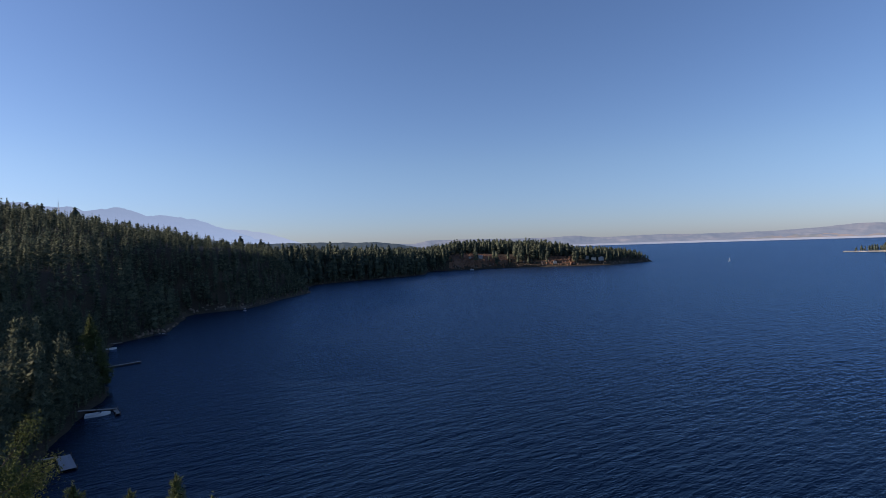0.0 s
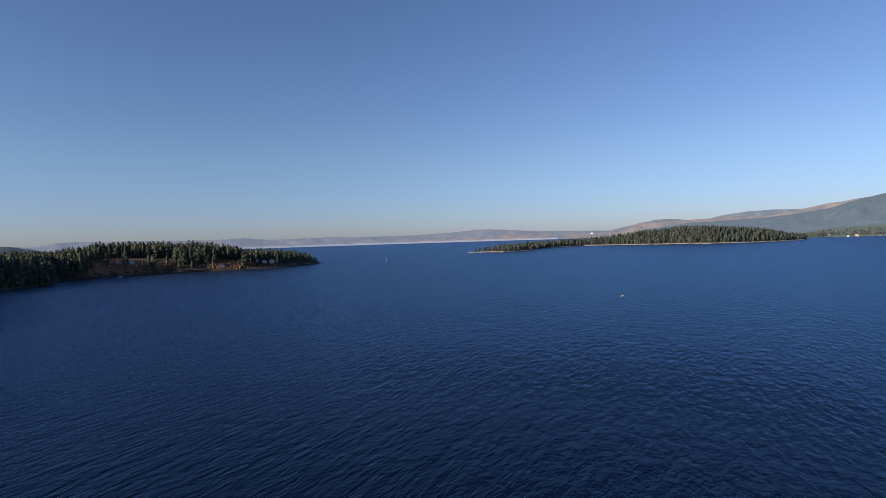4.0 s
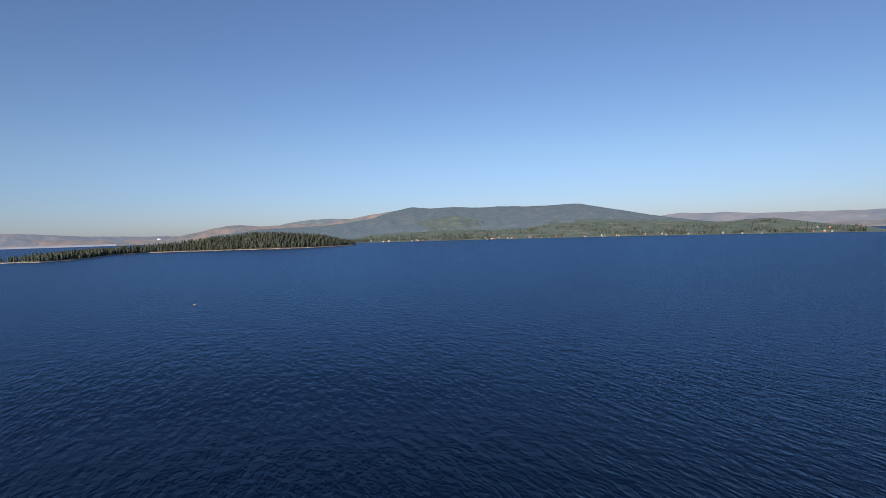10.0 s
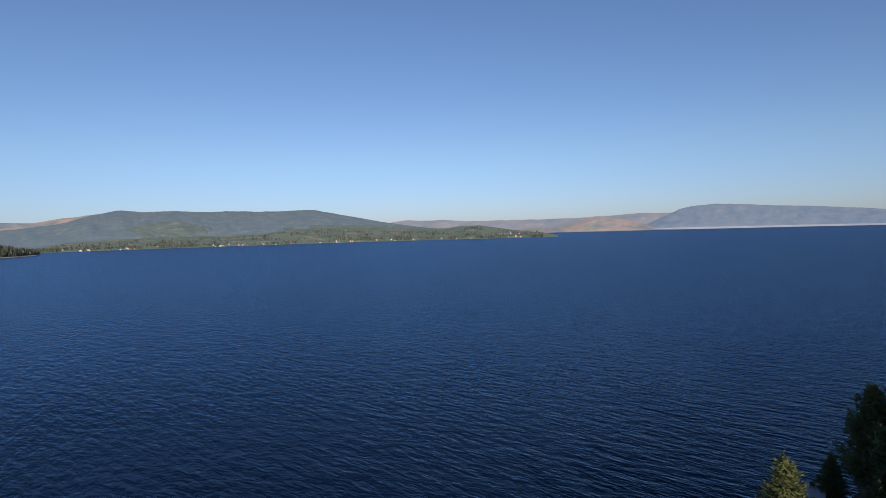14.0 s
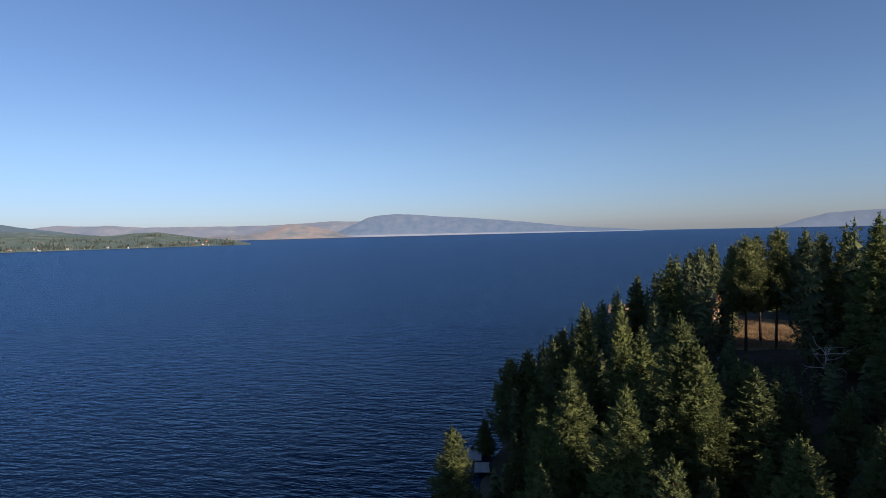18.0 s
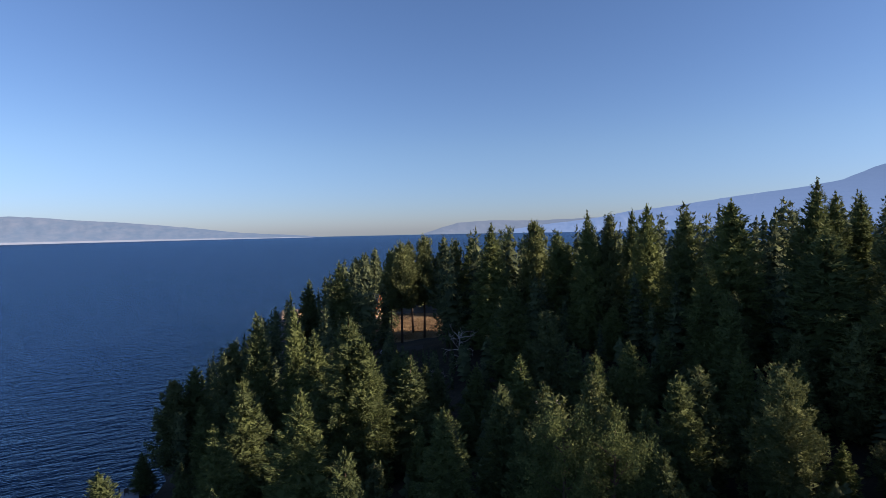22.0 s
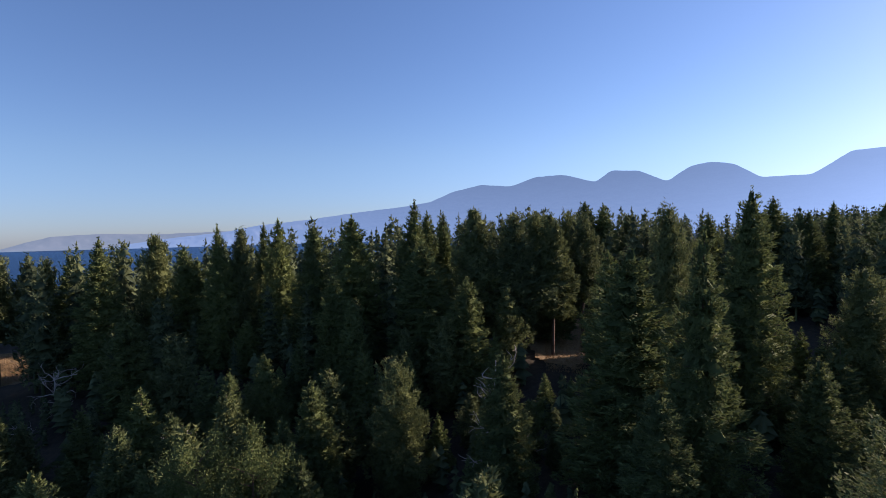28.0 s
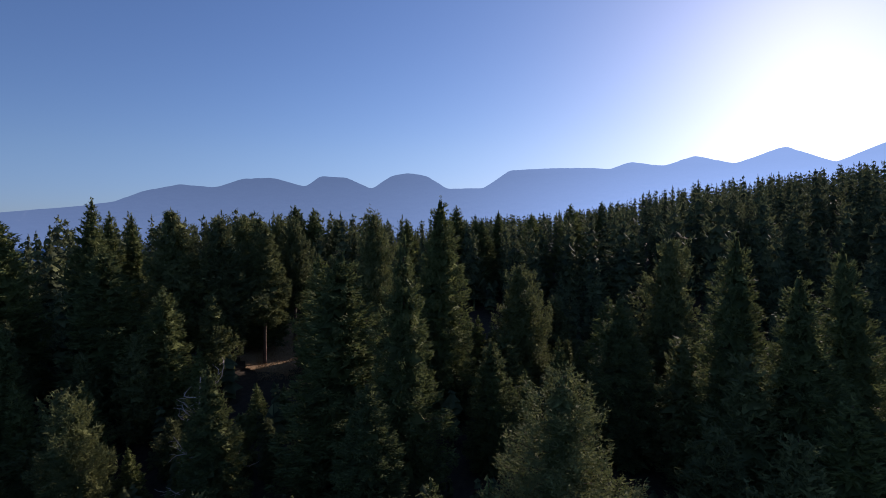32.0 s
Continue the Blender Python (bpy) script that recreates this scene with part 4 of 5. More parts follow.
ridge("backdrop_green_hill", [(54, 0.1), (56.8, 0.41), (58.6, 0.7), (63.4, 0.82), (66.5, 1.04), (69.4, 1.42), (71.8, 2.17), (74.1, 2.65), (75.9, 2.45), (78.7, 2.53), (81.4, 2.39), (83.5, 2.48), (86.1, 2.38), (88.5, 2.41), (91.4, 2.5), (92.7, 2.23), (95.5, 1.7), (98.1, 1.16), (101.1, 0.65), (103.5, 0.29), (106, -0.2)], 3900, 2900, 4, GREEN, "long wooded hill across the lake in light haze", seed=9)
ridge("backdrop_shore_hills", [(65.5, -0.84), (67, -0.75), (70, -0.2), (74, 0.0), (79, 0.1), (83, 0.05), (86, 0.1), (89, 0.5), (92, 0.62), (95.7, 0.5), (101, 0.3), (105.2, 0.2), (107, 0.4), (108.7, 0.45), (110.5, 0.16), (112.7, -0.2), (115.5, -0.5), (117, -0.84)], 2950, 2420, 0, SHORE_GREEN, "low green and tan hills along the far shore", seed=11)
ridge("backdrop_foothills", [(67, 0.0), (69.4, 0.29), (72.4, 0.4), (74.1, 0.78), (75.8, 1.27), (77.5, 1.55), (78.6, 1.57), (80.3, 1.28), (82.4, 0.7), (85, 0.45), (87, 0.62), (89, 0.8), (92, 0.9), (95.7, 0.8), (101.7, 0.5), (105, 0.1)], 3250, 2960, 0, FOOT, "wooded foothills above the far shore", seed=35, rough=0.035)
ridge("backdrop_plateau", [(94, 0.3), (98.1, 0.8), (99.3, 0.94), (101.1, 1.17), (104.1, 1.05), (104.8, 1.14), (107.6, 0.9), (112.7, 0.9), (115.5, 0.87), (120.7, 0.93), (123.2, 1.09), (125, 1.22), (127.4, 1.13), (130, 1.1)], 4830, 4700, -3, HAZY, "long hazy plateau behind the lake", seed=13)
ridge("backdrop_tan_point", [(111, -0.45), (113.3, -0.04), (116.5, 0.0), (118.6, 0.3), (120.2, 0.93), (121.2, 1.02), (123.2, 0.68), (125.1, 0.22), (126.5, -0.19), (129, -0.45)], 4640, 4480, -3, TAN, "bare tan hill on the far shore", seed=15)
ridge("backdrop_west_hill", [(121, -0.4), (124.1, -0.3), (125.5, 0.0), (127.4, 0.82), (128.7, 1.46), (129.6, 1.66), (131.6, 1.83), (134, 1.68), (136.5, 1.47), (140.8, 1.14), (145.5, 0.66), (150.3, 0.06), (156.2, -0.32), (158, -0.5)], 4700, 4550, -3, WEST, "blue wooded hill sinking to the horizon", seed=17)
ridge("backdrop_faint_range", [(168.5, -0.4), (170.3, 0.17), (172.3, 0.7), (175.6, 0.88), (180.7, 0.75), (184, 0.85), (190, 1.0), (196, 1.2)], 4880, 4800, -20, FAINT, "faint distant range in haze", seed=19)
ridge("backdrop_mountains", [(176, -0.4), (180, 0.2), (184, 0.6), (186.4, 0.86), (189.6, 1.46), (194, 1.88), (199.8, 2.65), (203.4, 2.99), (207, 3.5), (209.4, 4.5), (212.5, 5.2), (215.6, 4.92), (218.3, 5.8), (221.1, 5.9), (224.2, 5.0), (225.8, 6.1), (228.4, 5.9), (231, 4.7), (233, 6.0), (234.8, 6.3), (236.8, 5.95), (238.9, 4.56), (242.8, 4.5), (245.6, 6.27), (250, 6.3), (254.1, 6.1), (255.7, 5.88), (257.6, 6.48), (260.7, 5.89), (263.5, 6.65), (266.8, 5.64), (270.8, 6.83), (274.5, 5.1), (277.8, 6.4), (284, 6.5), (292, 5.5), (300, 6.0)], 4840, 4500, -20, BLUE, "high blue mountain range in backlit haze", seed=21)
# pale strips with emission paint the bright line at the far waterline
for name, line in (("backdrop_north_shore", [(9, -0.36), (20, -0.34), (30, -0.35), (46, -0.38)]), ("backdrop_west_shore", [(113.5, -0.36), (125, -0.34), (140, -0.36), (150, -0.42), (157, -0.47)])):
    ridge(name, line, 4540, 4532, 0, BRIGHT, "pale glowing shoreline strip at the far end of the lake", rough=0.012, rows=2)


# dark clumps of trees along the far shore
n = 5600
b = rs.uniform(67.5, 115.5, n)
k = np.clip(rs.rand(n) ** 1.6, 0, 1) * 0.75
k = k + 0.02
d = 2420 + 530 * k
line = np.array([(67, -0.75), (70, -0.2), (74, 0.0), (79, 0.1), (83, 0.05), (86, 0.1), (89, 0.5), (92, 0.62), (95.7, 0.5), (101, 0.3), (105.2, 0.2), (107, 0.4), (108.7, 0.45), (110.5, 0.16), (112.7, -0.2), (116, -0.5)]).T
crest = EYE.z + 2950 * np.tan(np.radians(np.interp(b, *line)))
z = np.maximum(0.4, crest * k ** 0.85 * 0.97)
clump = value_noise(b * 40, d, 45, 31) + 0.6 * value_noise(b * 40, d, 14, 32) + 0.25 - 0.3 * k
ok = clump > rs.uniform(-0.2, 0.9, n)
plant("far_shore_trees", [(*at(p, q)[:2], r, rs.uniform(0.25, 0.75), rs.uniform(0, 6.3), rs.randint(5)) for p, q, r in zip(b[ok], d[ok], z[ok])], BUSHY, SPIT_TREES, "dark conifers between the houses of the far shore")


# ---- open ground in the wood ----
DRY_GRASS = mottled("dry_grass", [(0.3, (0.12, 0.078, 0.038)), (0.5, (0.27, 0.175, 0.082)), (0.7, (0.42, 0.30, 0.15))], 0.15, 2.5, relief=0.8, depth=0.1)
BRUSH = mottled("brush_slope", [(0.3, (0.05, 0.032, 0.022)), (0.45, (0.14, 0.075, 0.042)), (0.6, (0.21, 0.11, 0.062)), (0.75, (0.30, 0.20, 0.13))], 0.05, 0.5, relief=0.9, depth=0.6)
GRAVEL = mottled("gravel", [(0.3, (0.04, 0.034, 0.028)), (0.7, (0.11, 0.095, 0.08))], 0.5, 6.0)


def patch(name, lo, hi, near, far, step, mat, label, lift=0.12, ragged=4.0, seed=1, category="ground", strip=1e9, oval=False):
    """A piece of ground of another kind, lying on the slope."""
    nb = max(3, int(radians(hi - lo) * (near + far) / 2 / step))
    nd = max(3, int((far - near) / step))
    b, d = np.meshgrid(np.linspace(lo, hi, nb), np.linspace(near, far, nd))
    x, y = np.sin(np.radians(b)) * d, np.cos(np.radians(b)) * d
    z = land_height(x, y) + lift
    idx = np.arange(nb * nd).reshape(nd, nb)
    q = np.stack([idx[:-1, :-1], idx[:-1, 1:], idx[1:, 1:], idx[1:, :-1]], -1).reshape(-1, 4)
    u = np.minimum((b - lo) / (hi - lo), (hi - b) / (hi - lo)) * (hi - lo) * math.pi / 180 * (near + far) / 2
    w = np.minimum(d - near, far - d)
    inside = (np.minimum(u, w) + value_noise(x, y, ragged * 2, seed) * ragged > 0) & (shore_distance(x, y, SHORE) > 0.3) & (shore_distance(x, y, SHORE) < strip)
    if oval:
        k = 1 - ((b - (lo + hi) / 2) / ((hi - lo) / 2)) ** 2 - ((d - (near + far) / 2) / ((far - near) / 2)) ** 2
        inside = k + value_noise(x, y, ragged, seed) * 0.5 + value_noise(x, y, ragged * 0.4, seed + 1) * 0.25 > 0.3
    q = q[inside.ravel()[q].all(1)]
    keep, inv = np.unique(q, return_inverse=True)
    v = np.stack([x.ravel(), y.ravel(), z.ravel()], 1)[keep]
    return tagged(new(name, smooth(raw_mesh(name, v, inv.reshape(-1, 4), mat))), label, category, kind="structure")


patch("ground_clearing", 164.4, 170.6, 158, 206, 2.0, DRY_GRASS, "sunlit clearing of dry tan grass under tall trees")
patch("ground_drive", 163.0, 168.2, 132, 147, 2.0, GRAVEL, "shaded gravel drive beside the clearing", lift=0.1)
patch("ground_glade", 215.0, 226.5, 84, 130, 0.8, DRY_GRASS, "small glade of dry orange grass", seed=5, ragged=7.0, oval=True)
patch("ground_bluff", 0.2, 7.6, 895, 978, 6.0, BRUSH, "steep reddish slope of dry brush and rock over the water", lift=0.5, ragged=14, seed=7)
patch("ground_cliff", 10.4, 14.3, 925, 968, 5.0, BRUSH, "reddish rock bluff on the headland", lift=0.5, ragged=8, seed=9)
patch("beach", -26.4, -19.0, 396, 450, 1.6, GRAVEL, "narrow grey gravel beach round the bay", lift=0.12, ragged=1, seed=11, strip=5.0)


RUST = foliage("rusty_brush", (0.055, 0.035, 0.020), (0.20, 0.105, 0.055), 0.25, island=True)
br = np.random.RandomState(41)
bb, bd = np.r_[br.uniform(0.3, 7.6, 620), br.uniform(10.4, 14.2, 240)], np.r_[br.uniform(893, 975, 620), br.uniform(930, 968, 240)]
bx, by = np.sin(np.radians(bb)) * bd, np.cos(np.radians(bb)) * bd
ok = (shore_distance(bx, by, SHORE) > 2) & (value_noise(bx, by, 16, 43) > -0.35)
plant("bluff_brush", [(a, b, c, br.uniform(0.06, 0.16), br.uniform(0, 6.3), br.randint(5)) for a, b, c in zip(bx[ok], by[ok], land_height(bx[ok], by[ok]))], ROUND, RUST, "rusty dry brush on the bluff", "brush")


def blades(name, lo, hi, near, far, n, size, mat, label, seed):
    r = np.random.RandomState(seed)
    b, d = r.uniform(lo, hi, n), r.uniform(near, far, n)
    x, y = np.sin(np.radians(b)) * d, np.cos(np.radians(b)) * d
    c = np.stack([x, y, land_height(x, y) + size * 0.4], 1)
    v, f = kites(c, np.array([0, 0, 1.0]) + r.normal(0, 0.35, (n, 3)), size * r.uniform(0.5, 1.2, n), np.full(n, size * 0.13), r)
    return tagged(new(name, raw_mesh(name, v, f, mat)), label, "grass", kind="stuff")


blades("dry_grass", 164.6, 170.4, 160, 204, 9000, 0.7, DRY_GRASS, "tall dry tan grass in the clearing", 3)
blades("glade_grass", 218.8, 223.8, 90, 120, 4000, 0.55, DRY_GRASS, "dry orange grass in the glade", 4)


def on_land(b, d, lift=0.0):
    x, y, _ = at(b, d)
    return (x, y, float(land_height(x, y)) + lift)


def boulders(name, spots, label, seed, stone=None):
    """Rounded, broken stones along a shore, in one growth."""
    r = np.random.RandomState(seed)
    bm = bmesh.new()
    bmesh.ops.create_icosphere(bm, subdivisions=1, radius=1.0)
    base = np.array([v.co[:] for v in bm.verts])
    fs = np.array([[v.index for v in f.verts] for f in bm.faces])
    bm.free()
    pieces = []
    for x, y, z, s in spots:
        w = base * r.uniform(0.7, 1.25, (len(base), 1)) * s * r.uniform(0.6, 1.3, 3)
        pieces.append((w + (x, y, z), fs))
    v, f = merge(pieces)
    return tagged(new(name, raw_mesh(name, v, f, stone or ROCK)), label, "rocks", kind="stuff")


def shore_spots(bearings, distance_of, n, low, high, r):
    out = []
    for b in r.uniform(bearings[0], bearings[1], n):
        d0 = distance_of(b)
        d = d0 + abs(r.normal(0, 4)) + 1
        x, y, _ = at(b, d)
        out.append((x, y, max(0.0, float(land_height(x, y))), r.uniform(low, high)))
    return out


def first_land(b):
    """Distance at which a bearing first meets the shore beyond 100 m."""
    d = np.arange(100, 1200, 3.0)
    s = shore_distance(np.sin(np.radians(b)) * d, np.cos(np.radians(b)) * d, SHORE)
    hits = d[s > 0]
    return hits[0] if len(hits) else 1200


rr = np.random.RandomState(17)
boulders("headland_rocks", shore_spots((0.5, 21), first_land, 170, 0.5, 1.7, rr), "pale weathered rocks at the foot of the headland", 5)
bluff = [(b, d) for b, d in zip(np.r_[rr.uniform(0.6, 7.2, 220), rr.uniform(10.7, 13.9, 90)], np.r_[rr.uniform(893, 968, 240), rr.uniform(935, 966, 90)])]
boulders("bluff_rocks", [(*on_land(b, d, 0.2), rr.uniform(0.7, 2.8)) for b, d in bluff if float(shore_distance(*at(b, d)[:2], SHORE)) > 1], "reddish outcrops on the brushy bluff", 8, BRUSH)
boulders("point_rocks", [(*at(b, d)[:2], max(0.2, float(land_height(*at(b, d)[:2]))), s) for b, d, s in zip(rr.uniform(153.6, 158, 70), rr.uniform(250, 296, 70), rr.uniform(0.7, 2.4, 70))], "brown rocks on the wooded point", 6)
boulders("bay_rocks", shore_spots((-30, -3), first_land, 160, 0.4, 1.3, rr), "dark rocks along the bay", 7)

# ---- plain materials for built things ----
PLANK = mottled("weathered_planks", [(0.3, (0.22, 0.20, 0.18)), (0.7, (0.40, 0.38, 0.35))], 0.8, 7.0)
PALE_PLANK = mottled("pale_planks", [(0.3, (0.24, 0.24, 0.255)), (0.7, (0.36, 0.36, 0.38))], 0.8, 7.0)
DARK_WOOD = mottled("dark_timber", [(0.3, (0.04, 0.03, 0.025)), (0.7, (0.10, 0.075, 0.055))], 0.8, 6.0)
RED_WOOD = mottled("red_cedar", [(0.3, (0.26, 0.085, 0.035)), (0.7, (0.46, 0.17, 0.07))], 0.6, 6.0)
HONEY_WOOD = mottled("honey_boards", [(0.3, (0.50, 0.32, 0.15)), (0.7, (0.72, 0.52, 0.28))], 0.6, 6.0)
WHITE = mottled("white_paint", [(0.3, (0.62, 0.62, 0.61)), (0.7, (0.80, 0.80, 0.79))], 0.7, 8.0, rough=0.5, relief=0.1)
CREAM = mottled("cream_siding", [(0.3, (0.50, 0.44, 0.34)), (0.7, (0.66, 0.60, 0.48))], 0.5, 6.0, relief=0.2)
OFF_WHITE = mottled("aged_white_paint", [(0.3, (0.32, 0.32, 0.31)), (0.7, (0.46, 0.45, 0.43))], 0.7, 8.0, rough=0.6, relief=0.1)
GREY_ROOF = mottled("grey_roof", [(0.3, (0.20, 0.21, 0.22)), (0.7, (0.34, 0.35, 0.37))], 0.8, 5.0, rough=0.6)
BROWN_ROOF = mottled("brown_shingles", [(0.3, (0.06, 0.045, 0.04)), (0.7, (0.13, 0.095, 0.08))], 0.8, 5.0)
RUBBER = mottled("black_rubber", [(0.3, (0.012, 0.012, 0.012)), (0.7, (0.03, 0.03, 0.03))], 2.0, 20.0)
METAL = mottled("grey_metal", [(0.3, (0.35, 0.36, 0.37)), (0.7, (0.5, 0.51, 0.52))], 1.0, 10.0, rough=0.4, relief=0.1)
CAR_PAINT = mottled("silver_paint", [(0.3, (0.42, 0.43, 0.45)), (0.7, (0.50, 0.51, 0.53))], 0.6, 12.0, rough=0.28, relief=0.02, spec=0.5)
BOAT_BLUE = mottled("dark_hull", [(0.3, (0.03, 0.035, 0.05)), (0.7, (0.06, 0.065, 0.08))], 0.8, 8.0, rough=0.35)
GLASS, gt, gb = material("dark_glass", 0.05, 0.5)
gb.inputs["Base Color"].default_value = (0.02, 0.025, 0.03, 1)


def box(bm, sx, sy, sz, x=0, y=0, z=0, turn=0.0, bevel=0.0):
    m = pose(x, y, z, 0, 0, turn) @ Matrix.Diagonal((sx, sy, sz, 1))
    r = bmesh.ops.create_cube(bm, size=1.0, matrix=m)
    if bevel:
        edges = list({e for v in r["verts"] for e in v.link_edges})
        bmesh.ops.bevel(bm, geom=edges, offset=bevel, segments=1, affect="EDGES")
    return bm


def rod(bm, p, q, r0, r1=None, sides=8):
    p, q = Vector(p), Vector(q)
    m = Matrix.Translation((p + q) / 2) @ (q - p).to_track_quat("Z", "Y").to_matrix().to_4x4()
    bmesh.ops.create_cone(bm, cap_ends=True, segments=sides, radius1=r0, radius2=r0 if r1 is None else r1, depth=(q - p).length, matrix=m)
    return bm


def solid(bm, points, faces):
    vs = [bm.verts.new(p) for p in points]
    for f in faces:
        bm.faces.new([vs[i] for i in f])
    return bm


def gable_roof(w, d, h, z, over=0.4, thick=0.18):
    """Two slabs that meet in a ridge along y."""
    bm = bmesh.new()
    a, l = w / 2 + over, d / 2 + over
    drop = over * h / (w / 2)
    for s in (-1, 1):
        p = [(s * a, -l, z - drop), (s * a, l, z - drop), (0, l, z + h), (0, -l, z + h)]
        p += [(x, y, q + thick) for x, y, q in p]
        solid(bm, p, [(0, 1, 2, 3), (7, 6, 5, 4), (0, 4, 5, 1), (1, 5, 6, 2), (2, 6, 7, 3), (3, 7, 4, 0)])
    bmesh.ops.recalc_face_normals(bm, faces=bm.faces)
    return bm


def house(place, heading, w, d, h, roof_h, wall, roof, label, group="", columns=3, storeys=1, chimney=True):
    """A gabled house: walls, roof, windows with frames, a door and a chimney."""
    top = new("house")
    top.matrix_world = pose(*place, 0, 0, -heading)
    tagged(top, label, "house", group)
    bm = bmesh.new()
    pts = [(-w / 2, -d / 2, -2), (w / 2, -d / 2, -2), (w / 2, d / 2, -2), (-w / 2, d / 2, -2), (-w / 2, -d / 2, h), (w / 2, -d / 2, h), (w / 2, d / 2, h), (-w / 2, d / 2, h), (0, -d / 2, h + roof_h), (0, d / 2, h + roof_h)]
    solid(bm, pts, [(3, 2, 1, 0), (0, 1, 5, 8, 4), (2, 3, 7, 9, 6), (1, 2, 6, 5), (3, 0, 4, 7)])
    part("wall", bm, wall, top)
    part("roof", gable_roof(w, d, roof_h, h), roof, top)
    for s in range(storeys):
        for i in range(columns):
            x = -w / 2 + (i + 0.5) * w / columns
            z = 1.5 + s * 2.7
            fr = part("window", box(bmesh.new(), w / columns * 0.62, 0.10, 1.5, x, -d / 2 - 0.02, z, bevel=0.02), WHITE, top)
            part("pane", box(bmesh.new(), w / columns * 0.52, 0.06, 1.28, x, -d / 2 - 0.06, z), GLASS, fr)
    for y in (-d / 4, d / 4):
        fr = part("window", box(bmesh.new(), 0.10, d * 0.28, 1.4, -w / 2 - 0.02, y, 1.5, bevel=0.02), WHITE, top)
        part("pane", box(bmesh.new(), 0.06, d * 0.24, 1.2, -w / 2 - 0.06, y, 1.5), GLASS, fr)
    if chimney:
        part("chimney", box(bmesh.new(), 0.8, 0.8, 2.2, w * 0.2, d * 0.15, h + roof_h * 0.75, bevel=0.05), ROCK, top)
    return top


# houses on the headland
house(on_land(3.9, 946), 190, 9, 7, 3.8, 2.2, OFF_WHITE, GREY_ROOF, "two-storey white house on the brushy bluff", "houses on the headland", 4, 2)
house(on_land(2.9, 936), 185, 6, 5, 2.8, 1.4, OFF_WHITE, BROWN_ROOF, "small white cabin on the bluff", "houses on the headland", 2)
house(on_land(14.9, 962), 170, 7, 6, 3.8, 1.6, OFF_WHITE, GREY_ROOF, "tall white house among the headland trees", "houses on the headland", 3, 2)
house(on_land(15.6, 961), 200, 8, 6, 3.0, 1.6, CREAM, GREY_ROOF, "cream house among the headland trees", "houses on the headland", 3, 1)
house(on_land(16.3, 962), 175, 8, 6, 4.0, 1.8, OFF_WHITE, BROWN_ROOF, "low white house near the headland tip", "houses on the headland", 3, 1)
house(on_land(11.7, 944), 180, 6, 5, 2.6, 1.4, CREAM, BROWN_ROOF, "small cream boathouse by the water", "houses on the headland", 2, 1, False)

# houses along the far shore
walls = (OFF_WHITE, OFF_WHITE, HONEY_WOOD, PLANK, RED_WOOD)
roofs = (BROWN_ROOF, GREY_ROOF)
fr_ = np.random.RandomState(23)
for b, e in ((69.7, -0.85), (71.6, -0.94), (73.1, -0.93), (74.6, -0.86), (75.1, -0.90), (77.0, -0.84), (78.9, -0.75), (79.6, -0.9), (82.0, -0.86), (82.6, -0.93), (84.5, -0.94), (84.9, -0.9), (87.0, -0.8), (88.0, -0.9), (88.7, -0.55),
             (89.5, -0.88), (90.8, -0.62), (91.7, -0.86), (93.4, -0.60), (94.1, -0.72), (95.6, -0.74), (96.5, -0.82), (98.5, -0.74), (99.4, -0.8), (100.5, -0.74), (102.7, -0.5), (103.6, -0.78), (105.8, -0.62), (106.6, -0.62), (109.0, -0.66), (112.1, -0.5), (113.0, -0.55)):
    d = 2426 + max(0, (e + 0.95)) * 480
    z = EYE.z + d * math.tan(radians(e)) - 1.0
    k = fr_.uniform(0.5, 0.95)
    house((*at(b, d)[:2], z), b + fr_.uniform(-35, 35), 10 * k, 8 * k, 4.2 * k, 2.2, walls[fr_.randint(5)], roofs[fr_.randint(2)], "small pale house on the far shore of the lake", "houses on the far shore", 3, 1, False)
for i in range(46):
    b = fr_.uniform(68.8, 113.5)
    d = 2422 + fr_.uniform(0, 26)
    k = fr_.uniform(0.4, 0.75)
    house((*at(b, d)[:2], 0.8 + (d - 2422) * 0.25), b + fr_.uniform(-40, 40), 10 * k, 8 * k, 3.8 * k, 2.0, walls[fr_.randint(5)], roofs[fr_.randint(2)], "small house among trees on the far shore", "houses on the far shore", 2, 1, False)
house((*at(49.5, 4500)[:2], 36), 49, 22, 14, 6, 2, WHITE, WHITE, "large white farm building on the dry hills", "", 4, 1, False)

# the steep-roofed cabin by the clearing
cabin = new("cabin")
cabin.matrix_world = pose(*on_land(163.05, 206), 0, 0, -(163.05 - 28))
tagged(cabin, "steep A-frame cabin with red cedar gable and grey roof", "cabin")
bm = solid(bmesh.new(), [(-3.2, -5, -0.5), (3.2, -5, -0.5), (0, -5, 8.6), (-3.2, 5, -0.5), (3.2, 5, -0.5), (0, 5, 8.6)], [(0, 1, 2), (5, 4, 3), (0, 3, 4, 1)])
part("gable_wall", bm, RED_WOOD, cabin, "red cedar boards")
part("roof", gable_roof(6.6, 10, 9.0, -0.3, 0.3, 0.25), GREY_ROOF, cabin, "grey metal roofing")
for s in (-1, 1):
    part("barge_board", solid(bmesh.new(), [(s * 3.5, -5.5, -0.6), (s * 3.1, -5.5, -0.6), (0, -5.5, 8.3), (0, -5.5, 9.0), (s * 3.5, -5.3, -0.6), (s * 3.1, -5.3, -0.6), (0, -5.3, 8.3), (0, -5.3, 9.0)],
                              [(0, 1, 2, 3), (4, 7, 6, 5), (0, 3, 7, 4), (1, 5, 6, 2)]), RED_WOOD, cabin)
